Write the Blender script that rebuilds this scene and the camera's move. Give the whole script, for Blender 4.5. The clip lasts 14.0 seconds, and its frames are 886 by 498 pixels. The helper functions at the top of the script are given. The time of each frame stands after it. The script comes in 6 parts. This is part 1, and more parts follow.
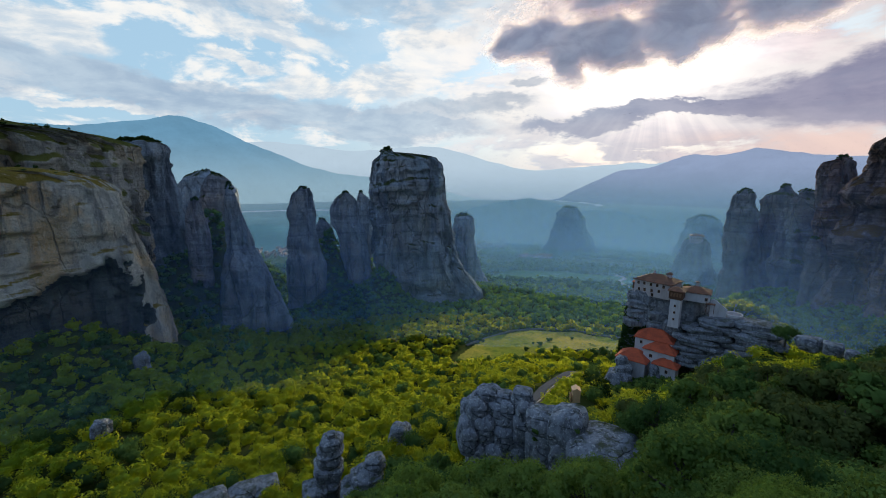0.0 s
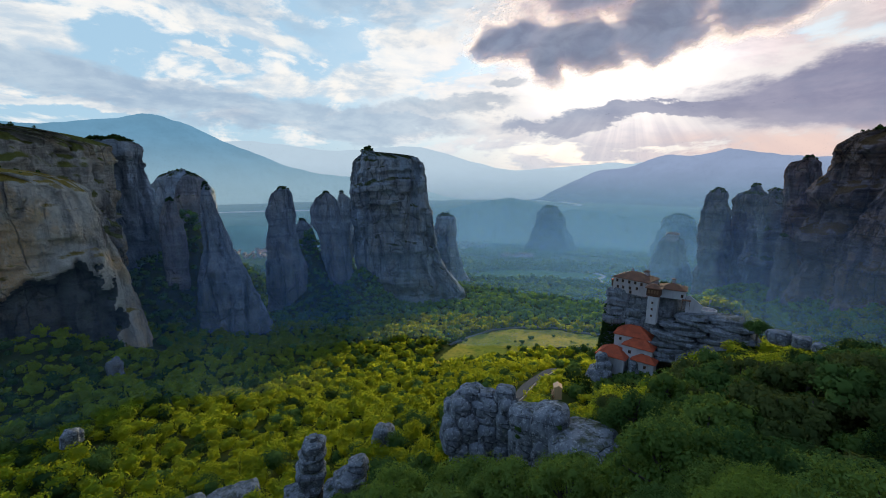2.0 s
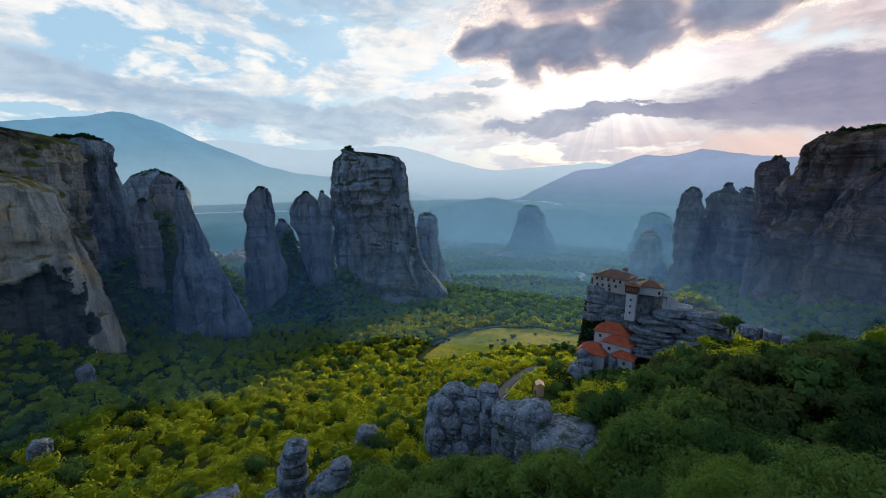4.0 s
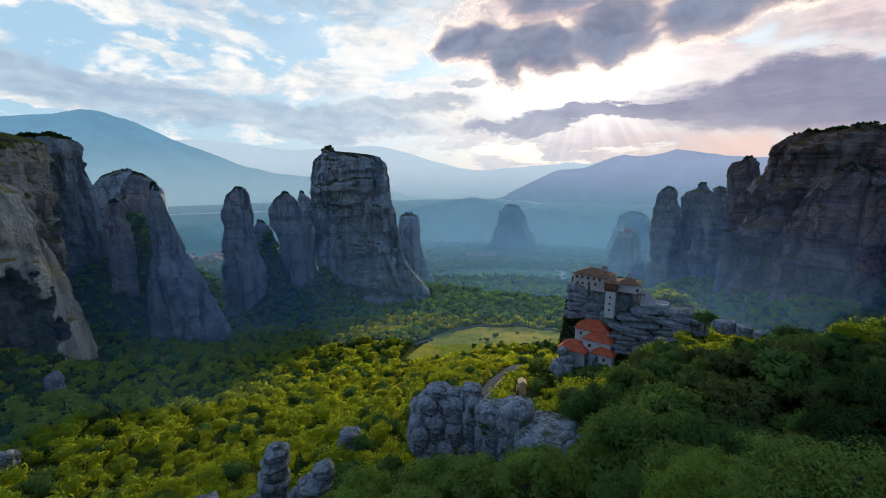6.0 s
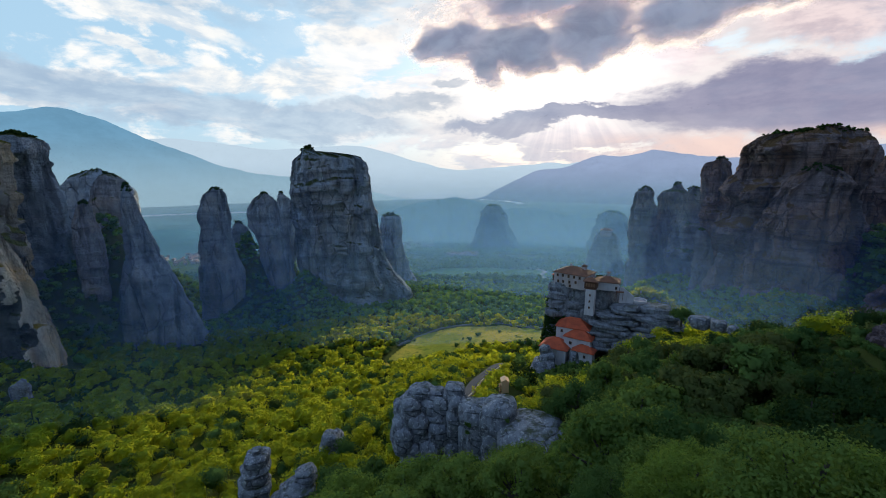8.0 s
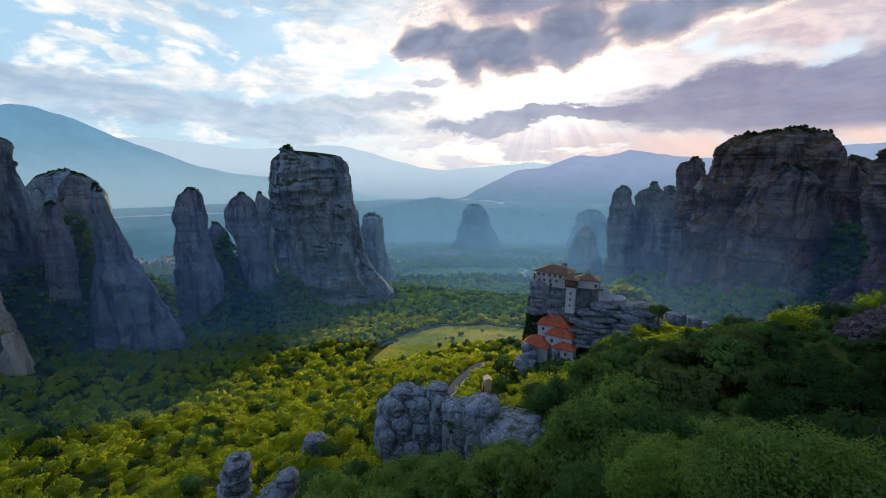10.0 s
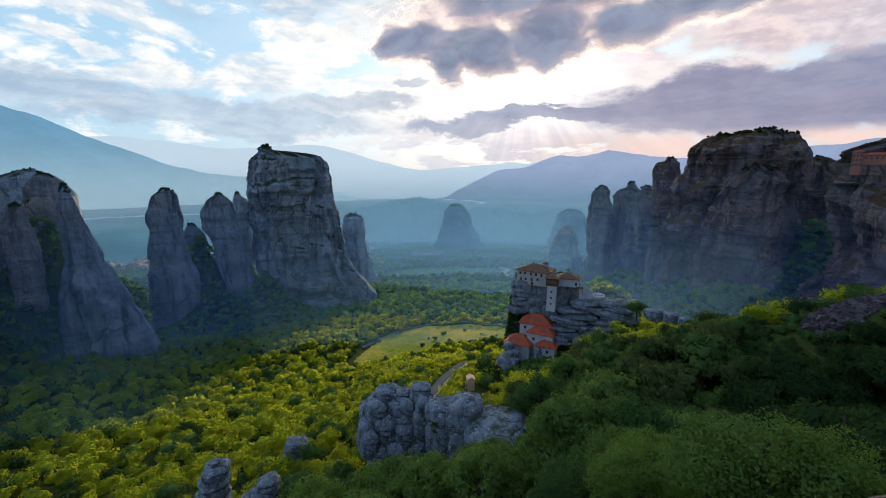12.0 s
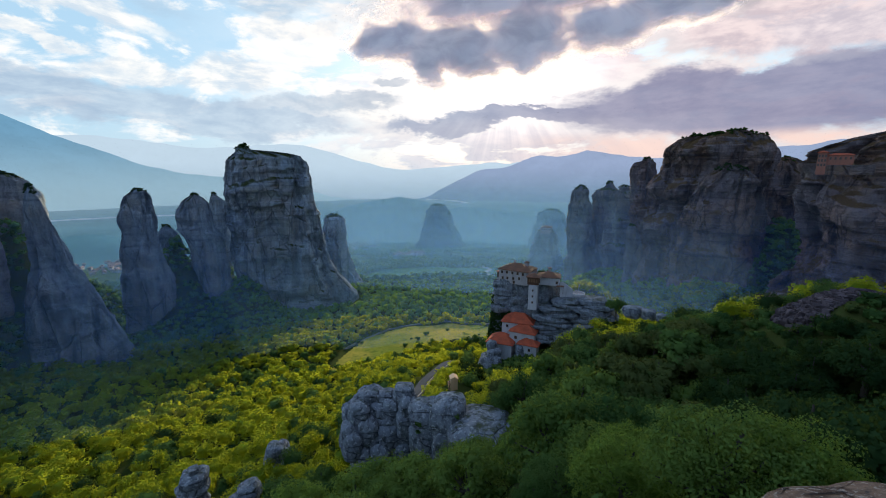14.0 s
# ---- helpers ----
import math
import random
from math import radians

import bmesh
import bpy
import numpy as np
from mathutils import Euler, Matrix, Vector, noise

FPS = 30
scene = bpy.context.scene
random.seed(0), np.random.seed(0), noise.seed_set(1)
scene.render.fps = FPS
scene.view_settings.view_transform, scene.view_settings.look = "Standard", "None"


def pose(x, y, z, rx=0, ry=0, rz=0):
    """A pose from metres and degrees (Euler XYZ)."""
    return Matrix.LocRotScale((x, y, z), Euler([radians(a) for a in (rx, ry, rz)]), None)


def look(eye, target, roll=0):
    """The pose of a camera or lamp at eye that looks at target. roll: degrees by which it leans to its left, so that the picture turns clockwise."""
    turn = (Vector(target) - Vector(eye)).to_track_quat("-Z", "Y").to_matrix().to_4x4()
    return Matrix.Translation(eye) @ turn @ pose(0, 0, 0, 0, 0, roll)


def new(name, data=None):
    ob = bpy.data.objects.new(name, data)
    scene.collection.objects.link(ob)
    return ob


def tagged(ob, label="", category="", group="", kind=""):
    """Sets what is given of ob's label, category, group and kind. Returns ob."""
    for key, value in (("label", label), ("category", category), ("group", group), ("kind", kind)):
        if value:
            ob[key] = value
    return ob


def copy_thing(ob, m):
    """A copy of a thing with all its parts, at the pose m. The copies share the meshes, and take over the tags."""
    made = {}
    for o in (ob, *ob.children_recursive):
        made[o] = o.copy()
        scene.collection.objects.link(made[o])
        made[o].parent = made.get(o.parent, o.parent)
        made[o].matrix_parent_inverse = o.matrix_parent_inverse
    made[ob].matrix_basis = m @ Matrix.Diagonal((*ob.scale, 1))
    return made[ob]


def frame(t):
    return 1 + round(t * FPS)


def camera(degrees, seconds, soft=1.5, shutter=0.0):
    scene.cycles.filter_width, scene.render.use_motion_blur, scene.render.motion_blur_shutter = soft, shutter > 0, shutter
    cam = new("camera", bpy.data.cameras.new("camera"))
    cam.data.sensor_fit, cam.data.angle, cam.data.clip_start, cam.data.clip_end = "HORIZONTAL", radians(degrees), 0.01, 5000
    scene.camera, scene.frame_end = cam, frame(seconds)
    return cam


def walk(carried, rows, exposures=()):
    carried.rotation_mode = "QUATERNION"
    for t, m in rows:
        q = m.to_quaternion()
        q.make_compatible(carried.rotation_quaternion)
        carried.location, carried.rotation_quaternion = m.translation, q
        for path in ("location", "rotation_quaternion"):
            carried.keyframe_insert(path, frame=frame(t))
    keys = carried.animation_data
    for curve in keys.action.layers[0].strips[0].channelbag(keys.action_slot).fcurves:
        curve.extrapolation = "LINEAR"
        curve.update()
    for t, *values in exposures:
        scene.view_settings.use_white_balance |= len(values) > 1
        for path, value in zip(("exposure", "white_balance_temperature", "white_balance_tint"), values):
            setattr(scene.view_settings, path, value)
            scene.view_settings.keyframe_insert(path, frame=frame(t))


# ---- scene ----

# ---------------------------------------------------------------- camera
cam = camera(93.61, 14.0, soft=1.0)
EYE = 300.0            # the lens above the plain
walk(cam, [(t, pose(0, 0, EYE, 90 - 10.77, 0, -1.2575 * t) @ pose(0, 0, 0, 0, 0, 0.31))
           for t in (0.0, 3.5, 7.0, 10.5, 14.0)], [(0.0, -0.07), (7.0, 0.03), (14.0, 0.11)])

# ---------------------------------------------------------------- light
SUN_AZ, SUN_EL = 22.0, 13.3      # degrees, clockwise from the y axis; above the horizon


def compass(az, d, z=0.0):
    a = radians(az)
    return Vector((d * math.sin(a), d * math.cos(a), z))


class Net:
    """Short-hand for a node tree."""

    def __init__(self, tree):
        self.tree = tree
        tree.nodes.clear()

    def node(self, kind, **sets):
        n = self.tree.nodes.new(kind)
        for k, v in sets.items():
            if k == "operation":
                n.operation = v
            elif k == "blend_type":
                n.blend_type = v
            elif k == "data_type":
                n.data_type = v
        return n

    def put(self, socket, value):
        if isinstance(value, bpy.types.NodeSocket):
            self.tree.links.new(value, socket)
        elif isinstance(value, (tuple, list)) and len(value) == 3 and len(socket.default_value) == 4:
            socket.default_value = (*value, 1.0)
        else:
            socket.default_value = value

    def math(self, op, a, b=0.0, c=None, clamp=False):
        n = self.node("ShaderNodeMath", operation=op)
        n.use_clamp = clamp
        self.put(n.inputs[0], a)
        self.put(n.inputs[1], b)
        if c is not None:
            self.put(n.inputs[2], c)
        return n.outputs[0]

    def add(self, *terms):
        out = terms[0]
        for t in terms[1:]:
            out = self.math("ADD", out, t)
        return out

    def mul(self, *terms):
        out = terms[0]
        for t in terms[1:]:
            out = self.math("MULTIPLY", out, t)
        return out

    def sub(self, a, b):
        return self.math("SUBTRACT", a, b)

    def step(self, x, lo, hi, a=0.0, b=1.0):
        n = self.node("ShaderNodeMapRange")
        n.interpolation_type = "SMOOTHSTEP"
        for i, v in enumerate((x, lo, hi, a, b)):
            self.put(n.inputs[i], v)
        return n.outputs[0]

    def mix(self, f, a, b, blend="MIX"):
        n = self.node("ShaderNodeMix", data_type="RGBA", blend_type=blend)
        self.put(n.inputs[0], f)
        self.put(n.inputs[6], a)
        self.put(n.inputs[7], b)
        return n.outputs[2]

    def noise(self, vec, scale, detail=5.0, rough=0.55, warp=0.0, color=False):
        n = self.node("ShaderNodeTexNoise")
        if vec is not None:
            self.put(n.inputs["Vector"], vec)
        n.inputs["Scale"].default_value = scale
        n.inputs["Detail"].default_value = detail
        n.inputs["Roughness"].default_value = rough
        n.inputs["Distortion"].default_value = warp
        return n.outputs["Color" if color else "Fac"]

    def vec(self, x, y, z):
        n = self.node("ShaderNodeCombineXYZ")
        for i, v in enumerate((x, y, z)):
            self.put(n.inputs[i], v)
        return n.outputs[0]

    def stretch(self, vec, sx, sy, sz):
        n = self.node("ShaderNodeMapping")
        self.put(n.inputs["Vector"], vec)
        n.inputs["Scale"].default_value = (sx, sy, sz)
        return n.outputs[0]

    def ramp(self, f, stops):
        n = self.node("ShaderNodeValToRGB")
        r = n.color_ramp
        while len(r.elements) < len(stops):
            r.elements.new(0.5)
        for e, (p, c) in zip(r.elements, stops):
            e.position, e.color = p, (*c, 1.0)
        self.put(n.inputs[0], f)
        return n.outputs[0]

    def coord(self, which="Object"):
        return self.node("ShaderNodeTexCoord").outputs[which]

    def split(self, vec):
        n = self.node("ShaderNodeSeparateXYZ")
        self.put(n.inputs[0], vec)
        return n.outputs


def make_sky():
    w = bpy.data.worlds.new("sky")
    scene.world = w
    w.use_nodes = True
    n = Net(w.node_tree)
    d = n.split(n.coord("Generated"))
    az = n.mul(n.math("ARCTAN2", d[0], d[1]), 57.2958)
    el = n.mul(n.math("ARCSINE", d[2]), 57.2958)
    sky = n.node("ShaderNodeTexSky")
    sky.sky_type, sky.sun_disc = "NISHITA", False
    sky.sun_elevation, sky.sun_rotation = radians(SUN_EL), radians(SUN_AZ)
    sky.air_density, sky.dust_density, sky.ozone_density = 1.0, 1.2, 2.0
    blue = n.mix(1.0, sky.outputs[0], (0.085, 0.085, 0.085), "MULTIPLY")
    blue = n.mix(0.75, blue, (0.50, 0.77, 1.0))
    # cloud field: flat layer seen in perspective, with ragged edges
    up = n.math("MAXIMUM", n.add(d[2], 0.10), 0.06)
    flat = n.vec(n.math("DIVIDE", d[0], up), n.math("DIVIDE", d[1], up), 0.0)
    big = n.noise(flat, 1.1, 10, 0.6, 0.3)
    fine = n.noise(n.vec(n.mul(az, 0.05), n.mul(el, 0.12), 3.0), 2.0, 10, 0.6, 0.3)
    toward = n.noise(n.vec(n.add(n.mul(az, 0.05), 0.06), n.add(n.mul(el, 0.12), 0.05), 3.0), 2.0, 10, 0.6, 0.3)
    billow = n.step(n.sub(fine, toward), -0.10, 0.10)          # bright sides of the cloud heads
    rag = n.split(n.noise(n.vec(n.mul(az, 0.05), n.mul(el, 0.11), 7.0), 1.5, 10, 0.62, 0.15, True))
    azr = n.add(az, n.mul(n.sub(rag[0], 0.5), 18.0))
    elr = n.add(el, n.mul(n.sub(rag[1], 0.5), 9.0))

    curl = n.split(n.noise(n.vec(n.mul(az, 0.05), n.mul(el, 0.08), 11.0), 4.0, 8, 0.6, 0.0, True))
    azc, elc = n.add(az, n.mul(n.sub(curl[0], 0.5), 9.0)), n.add(el, n.mul(n.sub(curl[1], 0.5), 5.5))

    def blob(a, e, wa, we, tilt=0.0, across=azr, up=elr):
        """How far out of a ragged oval a direction lies: 1 on its edge."""
        x = n.sub(across, a)
        y = n.sub(n.sub(up, e), n.mul(x, tilt))
        return n.math("SQRT", n.add(n.math("POWER", n.math("DIVIDE", x, wa), 2), n.math("POWER", n.math("DIVIDE", y, we), 2)))

    def union(*blobs):
        out = blobs[0]
        for b in blobs[1:]:
            out = n.math("MINIMUM", out, b)
        return out

    dx, dy = n.sub(az, 25.5), n.sub(el, 10.8)
    near = n.math("SQRT", n.add(n.math("POWER", dx, 2), n.mul(n.math("POWER", dy, 2), 4.2)))
    warm = n.step(az, -12, 45)
    # broken white cloud, thicker towards the sun
    puff = n.step(n.add(n.mul(big, 0.3), n.mul(fine, 0.7), n.step(near, 0, 42, 0.17, 0.0)), 0.505, 0.580)
    white = n.mix(n.add(n.mul(n.step(fine, 0.35, 0.65), 0.4), n.mul(billow, 0.6)), n.mix(warm, (0.76, 0.85, 0.93), (0.50, 0.43, 0.49)), n.mix(warm, (1.0, 0.99, 0.96), (0.76, 0.64, 0.67)))
    col = n.mix(puff, blue, white)
    glow = n.add(n.mul(n.step(near, 0, 18, 1.0, 0.0), 0.9), n.mul(n.step(near, 0, 44, 1.0, 0.0), 0.15))
    col = n.mix(1.0, col, n.mix(glow, (0, 0, 0), (1.0, 0.94, 0.87)), "ADD")
    grain = n.add(n.mul(n.step(n.noise(n.vec(n.mul(az, 0.08), n.mul(el, 0.2), 1.0), 1.5, 10, 0.62, 0.3), 0.32, 0.68), 0.55), n.mul(billow, 0.45))
    shade = n.mix(grain, n.mix(warm, (0.36, 0.49, 0.64), (0.20, 0.175, 0.235)), n.mix(warm, (0.60, 0.71, 0.81), (0.44, 0.385, 0.44)))
    soft = n.mix(grain, n.mix(warm, (0.36, 0.47, 0.62), (0.235, 0.24, 0.37)), n.mix(warm, (0.60, 0.71, 0.81), (0.345, 0.335, 0.46)))
    heads = n.mix(billow, n.mix(warm, (0.62, 0.72, 0.82), (0.60, 0.50, 0.55)), n.mix(warm, (1.0, 0.98, 0.94), (0.88, 0.73, 0.73)))
    layers = [(union(*[blob(*b, azc, elc) for b in ((-42.5, 12.6, 5.0, 2.0, 0.0), (-24, 16.0, 10, 1.3, -0.20), (-25, 12.4, 4, 0.9, -0.1), (-17.5, 10.0, 5, 1.5, 0.05),
                                                   (-8, 10.5, 5, 2.0, 0.0), (-38, 6.3, 8, 0.6, 0.0), (-1, 16.5, 5, 1.2, 0.1))]), heads, 0.9, 0.25),
              (union(blob(-27, 18.4, 15, 1.5, -0.14), blob(-3, 20.0, 11, 1.7, 0.1)), shade, 0.6, 0.35),
              (union(blob(-33, 8.2, 19, 2.2, -0.04), blob(-12, 6.0, 17, 2.0, 0.0)), soft, 0.85, 0.25),
              (union(blob(3, 8.0, 8, 1.1, 0.05), blob(9.5, 10.8, 2.6, 0.8)), shade, 0.7, 0.3),
              (union(blob(53, 7.6, 22, 3.8, 0.02), blob(31, 6.7, 22, 1.25, 0.01)), soft, 0.95, 0.16),
              (union(blob(27, 19.5, 20, 2.6, 0.06), blob(46, 18.5, 11, 2.2, 0.02)), shade, 0.75, 0.3),
              (blob(56, 14.2, 10, 2.4, -0.03, azc, elc), heads, 0.85, 0.3)]
    for r, tone, most, width in layers:
        rim = n.mul(n.step(r, 1.0 + width, 1.0 + width + 0.35, 1.0, 0.0), n.step(near, 4, 45, 0.8, 0.0))
        col = n.mix(n.mul(rim, 0.8), col, (1.0, 0.97, 0.93))
        col = n.mix(n.step(r, 1.0 - width, 1.0 + width, most, 0.0), col, tone)
    # light veil low over the far hills, with slanting beams under the sun
    low = n.step(el, -1, 6.0, 1.0, 0.0)
    col = n.mix(n.mul(low, 0.6), col, n.mix(warm, (0.55, 0.70, 0.81), (0.60, 0.55, 0.61)))
    rosy = n.mul(n.step(el, 5.0, 3.4), n.step(el, 0.5, 2.2), n.step(az, 24, 38), n.step(fine, 0.38, 0.56, 0.25, 0.9))
    col = n.mix(rosy, col, (0.93, 0.68, 0.60))
    fan = n.math("ARCTAN2", n.sub(az, 25.5), n.math("MAXIMUM", n.sub(13.0, el), 0.2))
    beam = n.step(n.noise(n.vec(n.mul(fan, 3.4), 0.0, 0.0), 1.6, 3, 0.55), 0.36, 0.66)
    fall = n.mul(n.step(near, 10, 34, 1.0, 0.0), n.step(el, 7.5, 5.0, 0.0, 1.0))
    col = n.mix(n.mul(fall, n.sub(1.0, beam), 0.45), col, (0.56, 0.54, 0.62))
    col = n.mix(n.mul(fall, beam, 0.25), col, (0.98, 0.90, 0.87))
    back = n.step(n.math("ABSOLUTE", n.sub(az, 10)), 70, 120)
    clear = n.mix(n.step(el, 5, 60), (0.33, 0.49, 0.73), (0.19, 0.34, 0.66))      # dim blue away from the sun, mauve cloud to the east
    clear = n.mix(n.step(d[0], -0.5, 0.75), clear, (0.155, 0.185, 0.28))
    col = n.mix(n.math("MAXIMUM", n.mul(back, 0.92), n.step(el, 27, 62, 0.0, 0.85)), col, clear)
    bg = n.node("ShaderNodeBackground")
    n.put(bg.inputs[0], col)
    bg.inputs[1].default_value = 1.0
    n.tree.links.new(bg.outputs[0], n.node("ShaderNodeOutputWorld").inputs[0])


make_sky()
sun = new("sun", bpy.data.lights.new("sun", "SUN"))
sun.data.energy, sun.data.angle, sun.data.color = 5.0, radians(2.2), (1.0, 0.82, 0.47)
sun.matrix_world = look(compass(SUN_AZ, 1000, 1000 * math.tan(radians(SUN_EL))), (0, 0, 0))

# ---------------------------------------------------------------- materials


def material(name, build):
    m = bpy.data.materials.new(name)
    m.use_nodes = True
    n = Net(m.node_tree)
    out = n.node("ShaderNodeOutputMaterial")
    n.tree.links.new(build(n), out.inputs[0])
    return m


def glossy(n, color, rough=0.8, height=None, depth=0.1, spec=0.3, metal=0.0):
    b = n.node("ShaderNodeBsdfPrincipled")
    n.put(b.inputs["Base Color"], color)
    n.put(b.inputs["Roughness"], rough)
    b.inputs["Specular IOR Level"].default_value = spec
    b.inputs["Metallic"].default_value = metal
    if height is not None:
        k = n.node("ShaderNodeBump")
        k.inputs["Distance"].default_value = depth
        k.inputs["Strength"].default_value = 1.0
        n.put(k.inputs["Height"], height)
        n.tree.links.new(k.outputs[0], b.inputs["Normal"])
    return b.outputs[0]


def rock_material(name, pale, ochre, dark, moss, size=1.0, grass=0.55, bands=1.0):
    """Conglomerate: level strata, upright water stains, ochre faces, lichen and grass on the ledges."""
    def build(n):
        p = n.coord()
        strata = n.noise(n.stretch(p, 0.012 / size, 0.012 / size, 0.16 / size), 1.0, 6, 0.6, 0.4)
        seam = n.noise(n.stretch(p, 0.010 / size, 0.010 / size, 0.42 / size), 1.0, 4, 0.6, 0.6)
        streak = n.noise(n.stretch(p, 0.13 / size, 0.13 / size, 0.010 / size), 1.0, 7, 0.65, 0.3)
        patch = n.noise(p, 0.022 / size, 5, 0.55, 0.5)
        pebble = n.noise(p, 0.9 / size, 6, 0.7)
        c = n.mix(n.step(patch, 0.42, 0.62), pale, ochre)
        broad = n.noise(n.stretch(p, 0.03 / size, 0.03 / size, 0.012 / size), 1.0, 5, 0.55, 0.8)
        c = n.mix(n.mul(n.step(streak, 0.48, 0.64, 0.0, 0.9), n.step(broad, 0.32, 0.55)), c, dark)
        c = n.mix(n.step(broad, 0.52, 0.68, 0.0, 0.65), c, dark)
        c = n.mix(n.step(strata, 0.54, 0.66, 0.0, 0.45 * bands), c, dark)
        c = n.mix(n.step(streak, 0.45, 0.32, 0.0, 0.6), c, tuple(1.35 * v for v in pale))
        c = n.mix(n.step(seam, 0.58, 0.66, 0.0, 0.36 * bands), c, dark)
        c = n.mix(n.step(seam, 0.40, 0.34, 0.0, 0.25 * bands), c, tuple(1.3 * v for v in pale))
        c = n.mix(n.step(pebble, 0.40, 0.75, 0.0, 0.35), c, pale)
        grit = n.noise(p, 0.32 / size, 7, 0.72, 0.3)
        c = n.mix(n.step(grit, 0.52, 0.66, 0.0, 0.5), c, dark)
        c = n.mix(n.step(grit, 0.45, 0.32, 0.0, 0.4), c, tuple(1.4 * v for v in pale))
        v = n.node("ShaderNodeTexVoronoi")
        v.feature = "DISTANCE_TO_EDGE"
        n.put(v.inputs["Vector"], n.mix(0.22, n.stretch(p, 0.062 / size, 0.062 / size, 0.021 / size), n.noise(p, 0.05 / size, 4, 0.6, 0.0, True), "ADD"))
        v.inputs["Scale"].default_value = 1.0
        joint = n.mul(n.step(v.outputs["Distance"], 0.0, 0.035, 1.0, 0.0), n.step(patch, 0.44, 0.58))
        c = n.mix(n.mul(joint, 0.55), c, tuple(0.7 * v for v in dark))
        up = n.split(n.node("ShaderNodeNewGeometry").outputs["Normal"])[2]
        g = n.step(n.add(up, n.mul(n.sub(pebble, 0.5), 0.5), n.mul(n.sub(patch, 0.5), 0.6)), grass, grass + 0.25)
        c = n.mix(g, c, moss)
        h = n.add(n.mul(strata, 0.9 * bands), n.mul(pebble, 0.6), n.mul(streak, 0.9), n.mul(seam, 0.7 * bands), n.mul(grit, 0.9), n.mul(joint, -0.8))
        return glossy(n, c, 1.0, h, 3.5 * size, 0.0)
    return material(name, build)


ROCK = rock_material("cliff_rock", (0.41, 0.49, 0.58), (0.43, 0.43, 0.43), (0.145, 0.175, 0.22), (0.06, 0.075, 0.022))
ROCK_TAN = rock_material("brownish_tower_rock", (0.43, 0.45, 0.49), (0.54, 0.45, 0.38), (0.155, 0.155, 0.175), (0.10, 0.12, 0.03))
ROCK_WARM = rock_material("tan_cliff_rock", (0.66, 0.64, 0.58), (0.80, 0.57, 0.33), (0.235, 0.24, 0.245), (0.30, 0.23, 0.055), grass=0.36, bands=0.35)
ROCK_RED = rock_material("brown_cliff_rock", (0.28, 0.230, 0.235), (0.39, 0.245, 0.185), (0.085, 0.072, 0.082), (0.15, 0.095, 0.05), bands=1.4)


def boulder_nodes(n, pale=(0.25, 0.275, 0.31), mid=(0.145, 0.16, 0.185), lichen_tone=(0.48, 0.50, 0.52), moss=0.8, fine=1.0):
    """Grey weathered stone: pale lichen, dark water stains, open joints, moss on top."""
    p = n.stretch(n.coord(), fine, fine, fine)
    warp = n.noise(p, 0.25, 3, 0.5, 0.0, True)
    q = n.mix(0.35, p, warp, "ADD")
    v = n.node("ShaderNodeTexVoronoi")
    v.feature = "DISTANCE_TO_EDGE"
    n.put(v.inputs["Vector"], n.stretch(q, 0.7, 0.7, 1.5))
    v.inputs["Scale"].default_value = 0.24
    joint = n.mul(n.step(v.outputs["Distance"], 0.0, 0.03, 1.0, 0.0), n.step(n.noise(p, 0.16, 3), 0.48, 0.60))
    tone, lichen, grit = n.noise(p, 0.35, 6, 0.65, 0.4), n.noise(p, 1.5, 7, 0.7, 0.5), n.noise(p, 5.0, 5, 0.7)
    streak = n.noise(n.stretch(p, 0.9, 0.9, 0.10), 1.0, 6, 0.65, 0.3)
    c = n.mix(n.step(tone, 0.35, 0.65), pale, mid)
    c = n.mix(n.step(streak, 0.50, 0.66, 0.0, 0.75), c, (0.06, 0.06, 0.066))
    c = n.mix(n.step(lichen, 0.53, 0.62, 0.0, 0.8), c, lichen_tone)
    c = n.mix(n.step(grit, 0.60, 0.70, 0.0, 0.6), c, lichen_tone)
    c = n.mix(n.mul(joint, 0.6), c, (0.03, 0.03, 0.03))
    up = n.split(n.node("ShaderNodeNewGeometry").outputs["Normal"])[2]
    c = n.mix(n.step(n.add(up, n.mul(n.sub(tone, 0.5), 1.2)), 0.92, 1.15, 0.0, moss), c, (0.06, 0.075, 0.025))
    h = n.add(n.mul(lichen, 0.5), n.mul(grit, 0.2), n.mul(streak, 0.5), n.mul(joint, -0.9))
    return glossy(n, c, 1.0, h, 0.6 / fine, 0.0)


ROCK_NEAR = material("grey_boulder", boulder_nodes)
ROCK_BED = material("bedded_grey_rock", lambda n: boulder_nodes(n, (0.235, 0.26, 0.295), (0.14, 0.155, 0.18), (0.40, 0.42, 0.44), 0.5))
ROCK_BROWN = material("brown_boulder", lambda n: boulder_nodes(n, (0.36, 0.23, 0.16), (0.15, 0.09, 0.065), (0.55, 0.45, 0.37), 0.0, 5.0))
ROCK_SHELF = rock_material("brown_shelved_rock", (0.52, 0.50, 0.45), (0.62, 0.46, 0.28), (0.17, 0.168, 0.16), (0.17, 0.18, 0.05), grass=0.26)
ROCK_DUSK = rock_material("violet_grey_rock", (0.27, 0.27, 0.295), (0.31, 0.26, 0.235), (0.100, 0.102, 0.122), (0.09, 0.11, 0.05))
ROCK_HOLLOW = rock_material("black_stained_cliff_rock", (0.170, 0.185, 0.185), (0.185, 0.170, 0.145), (0.060, 0.068, 0.070), (0.05, 0.06, 0.025))
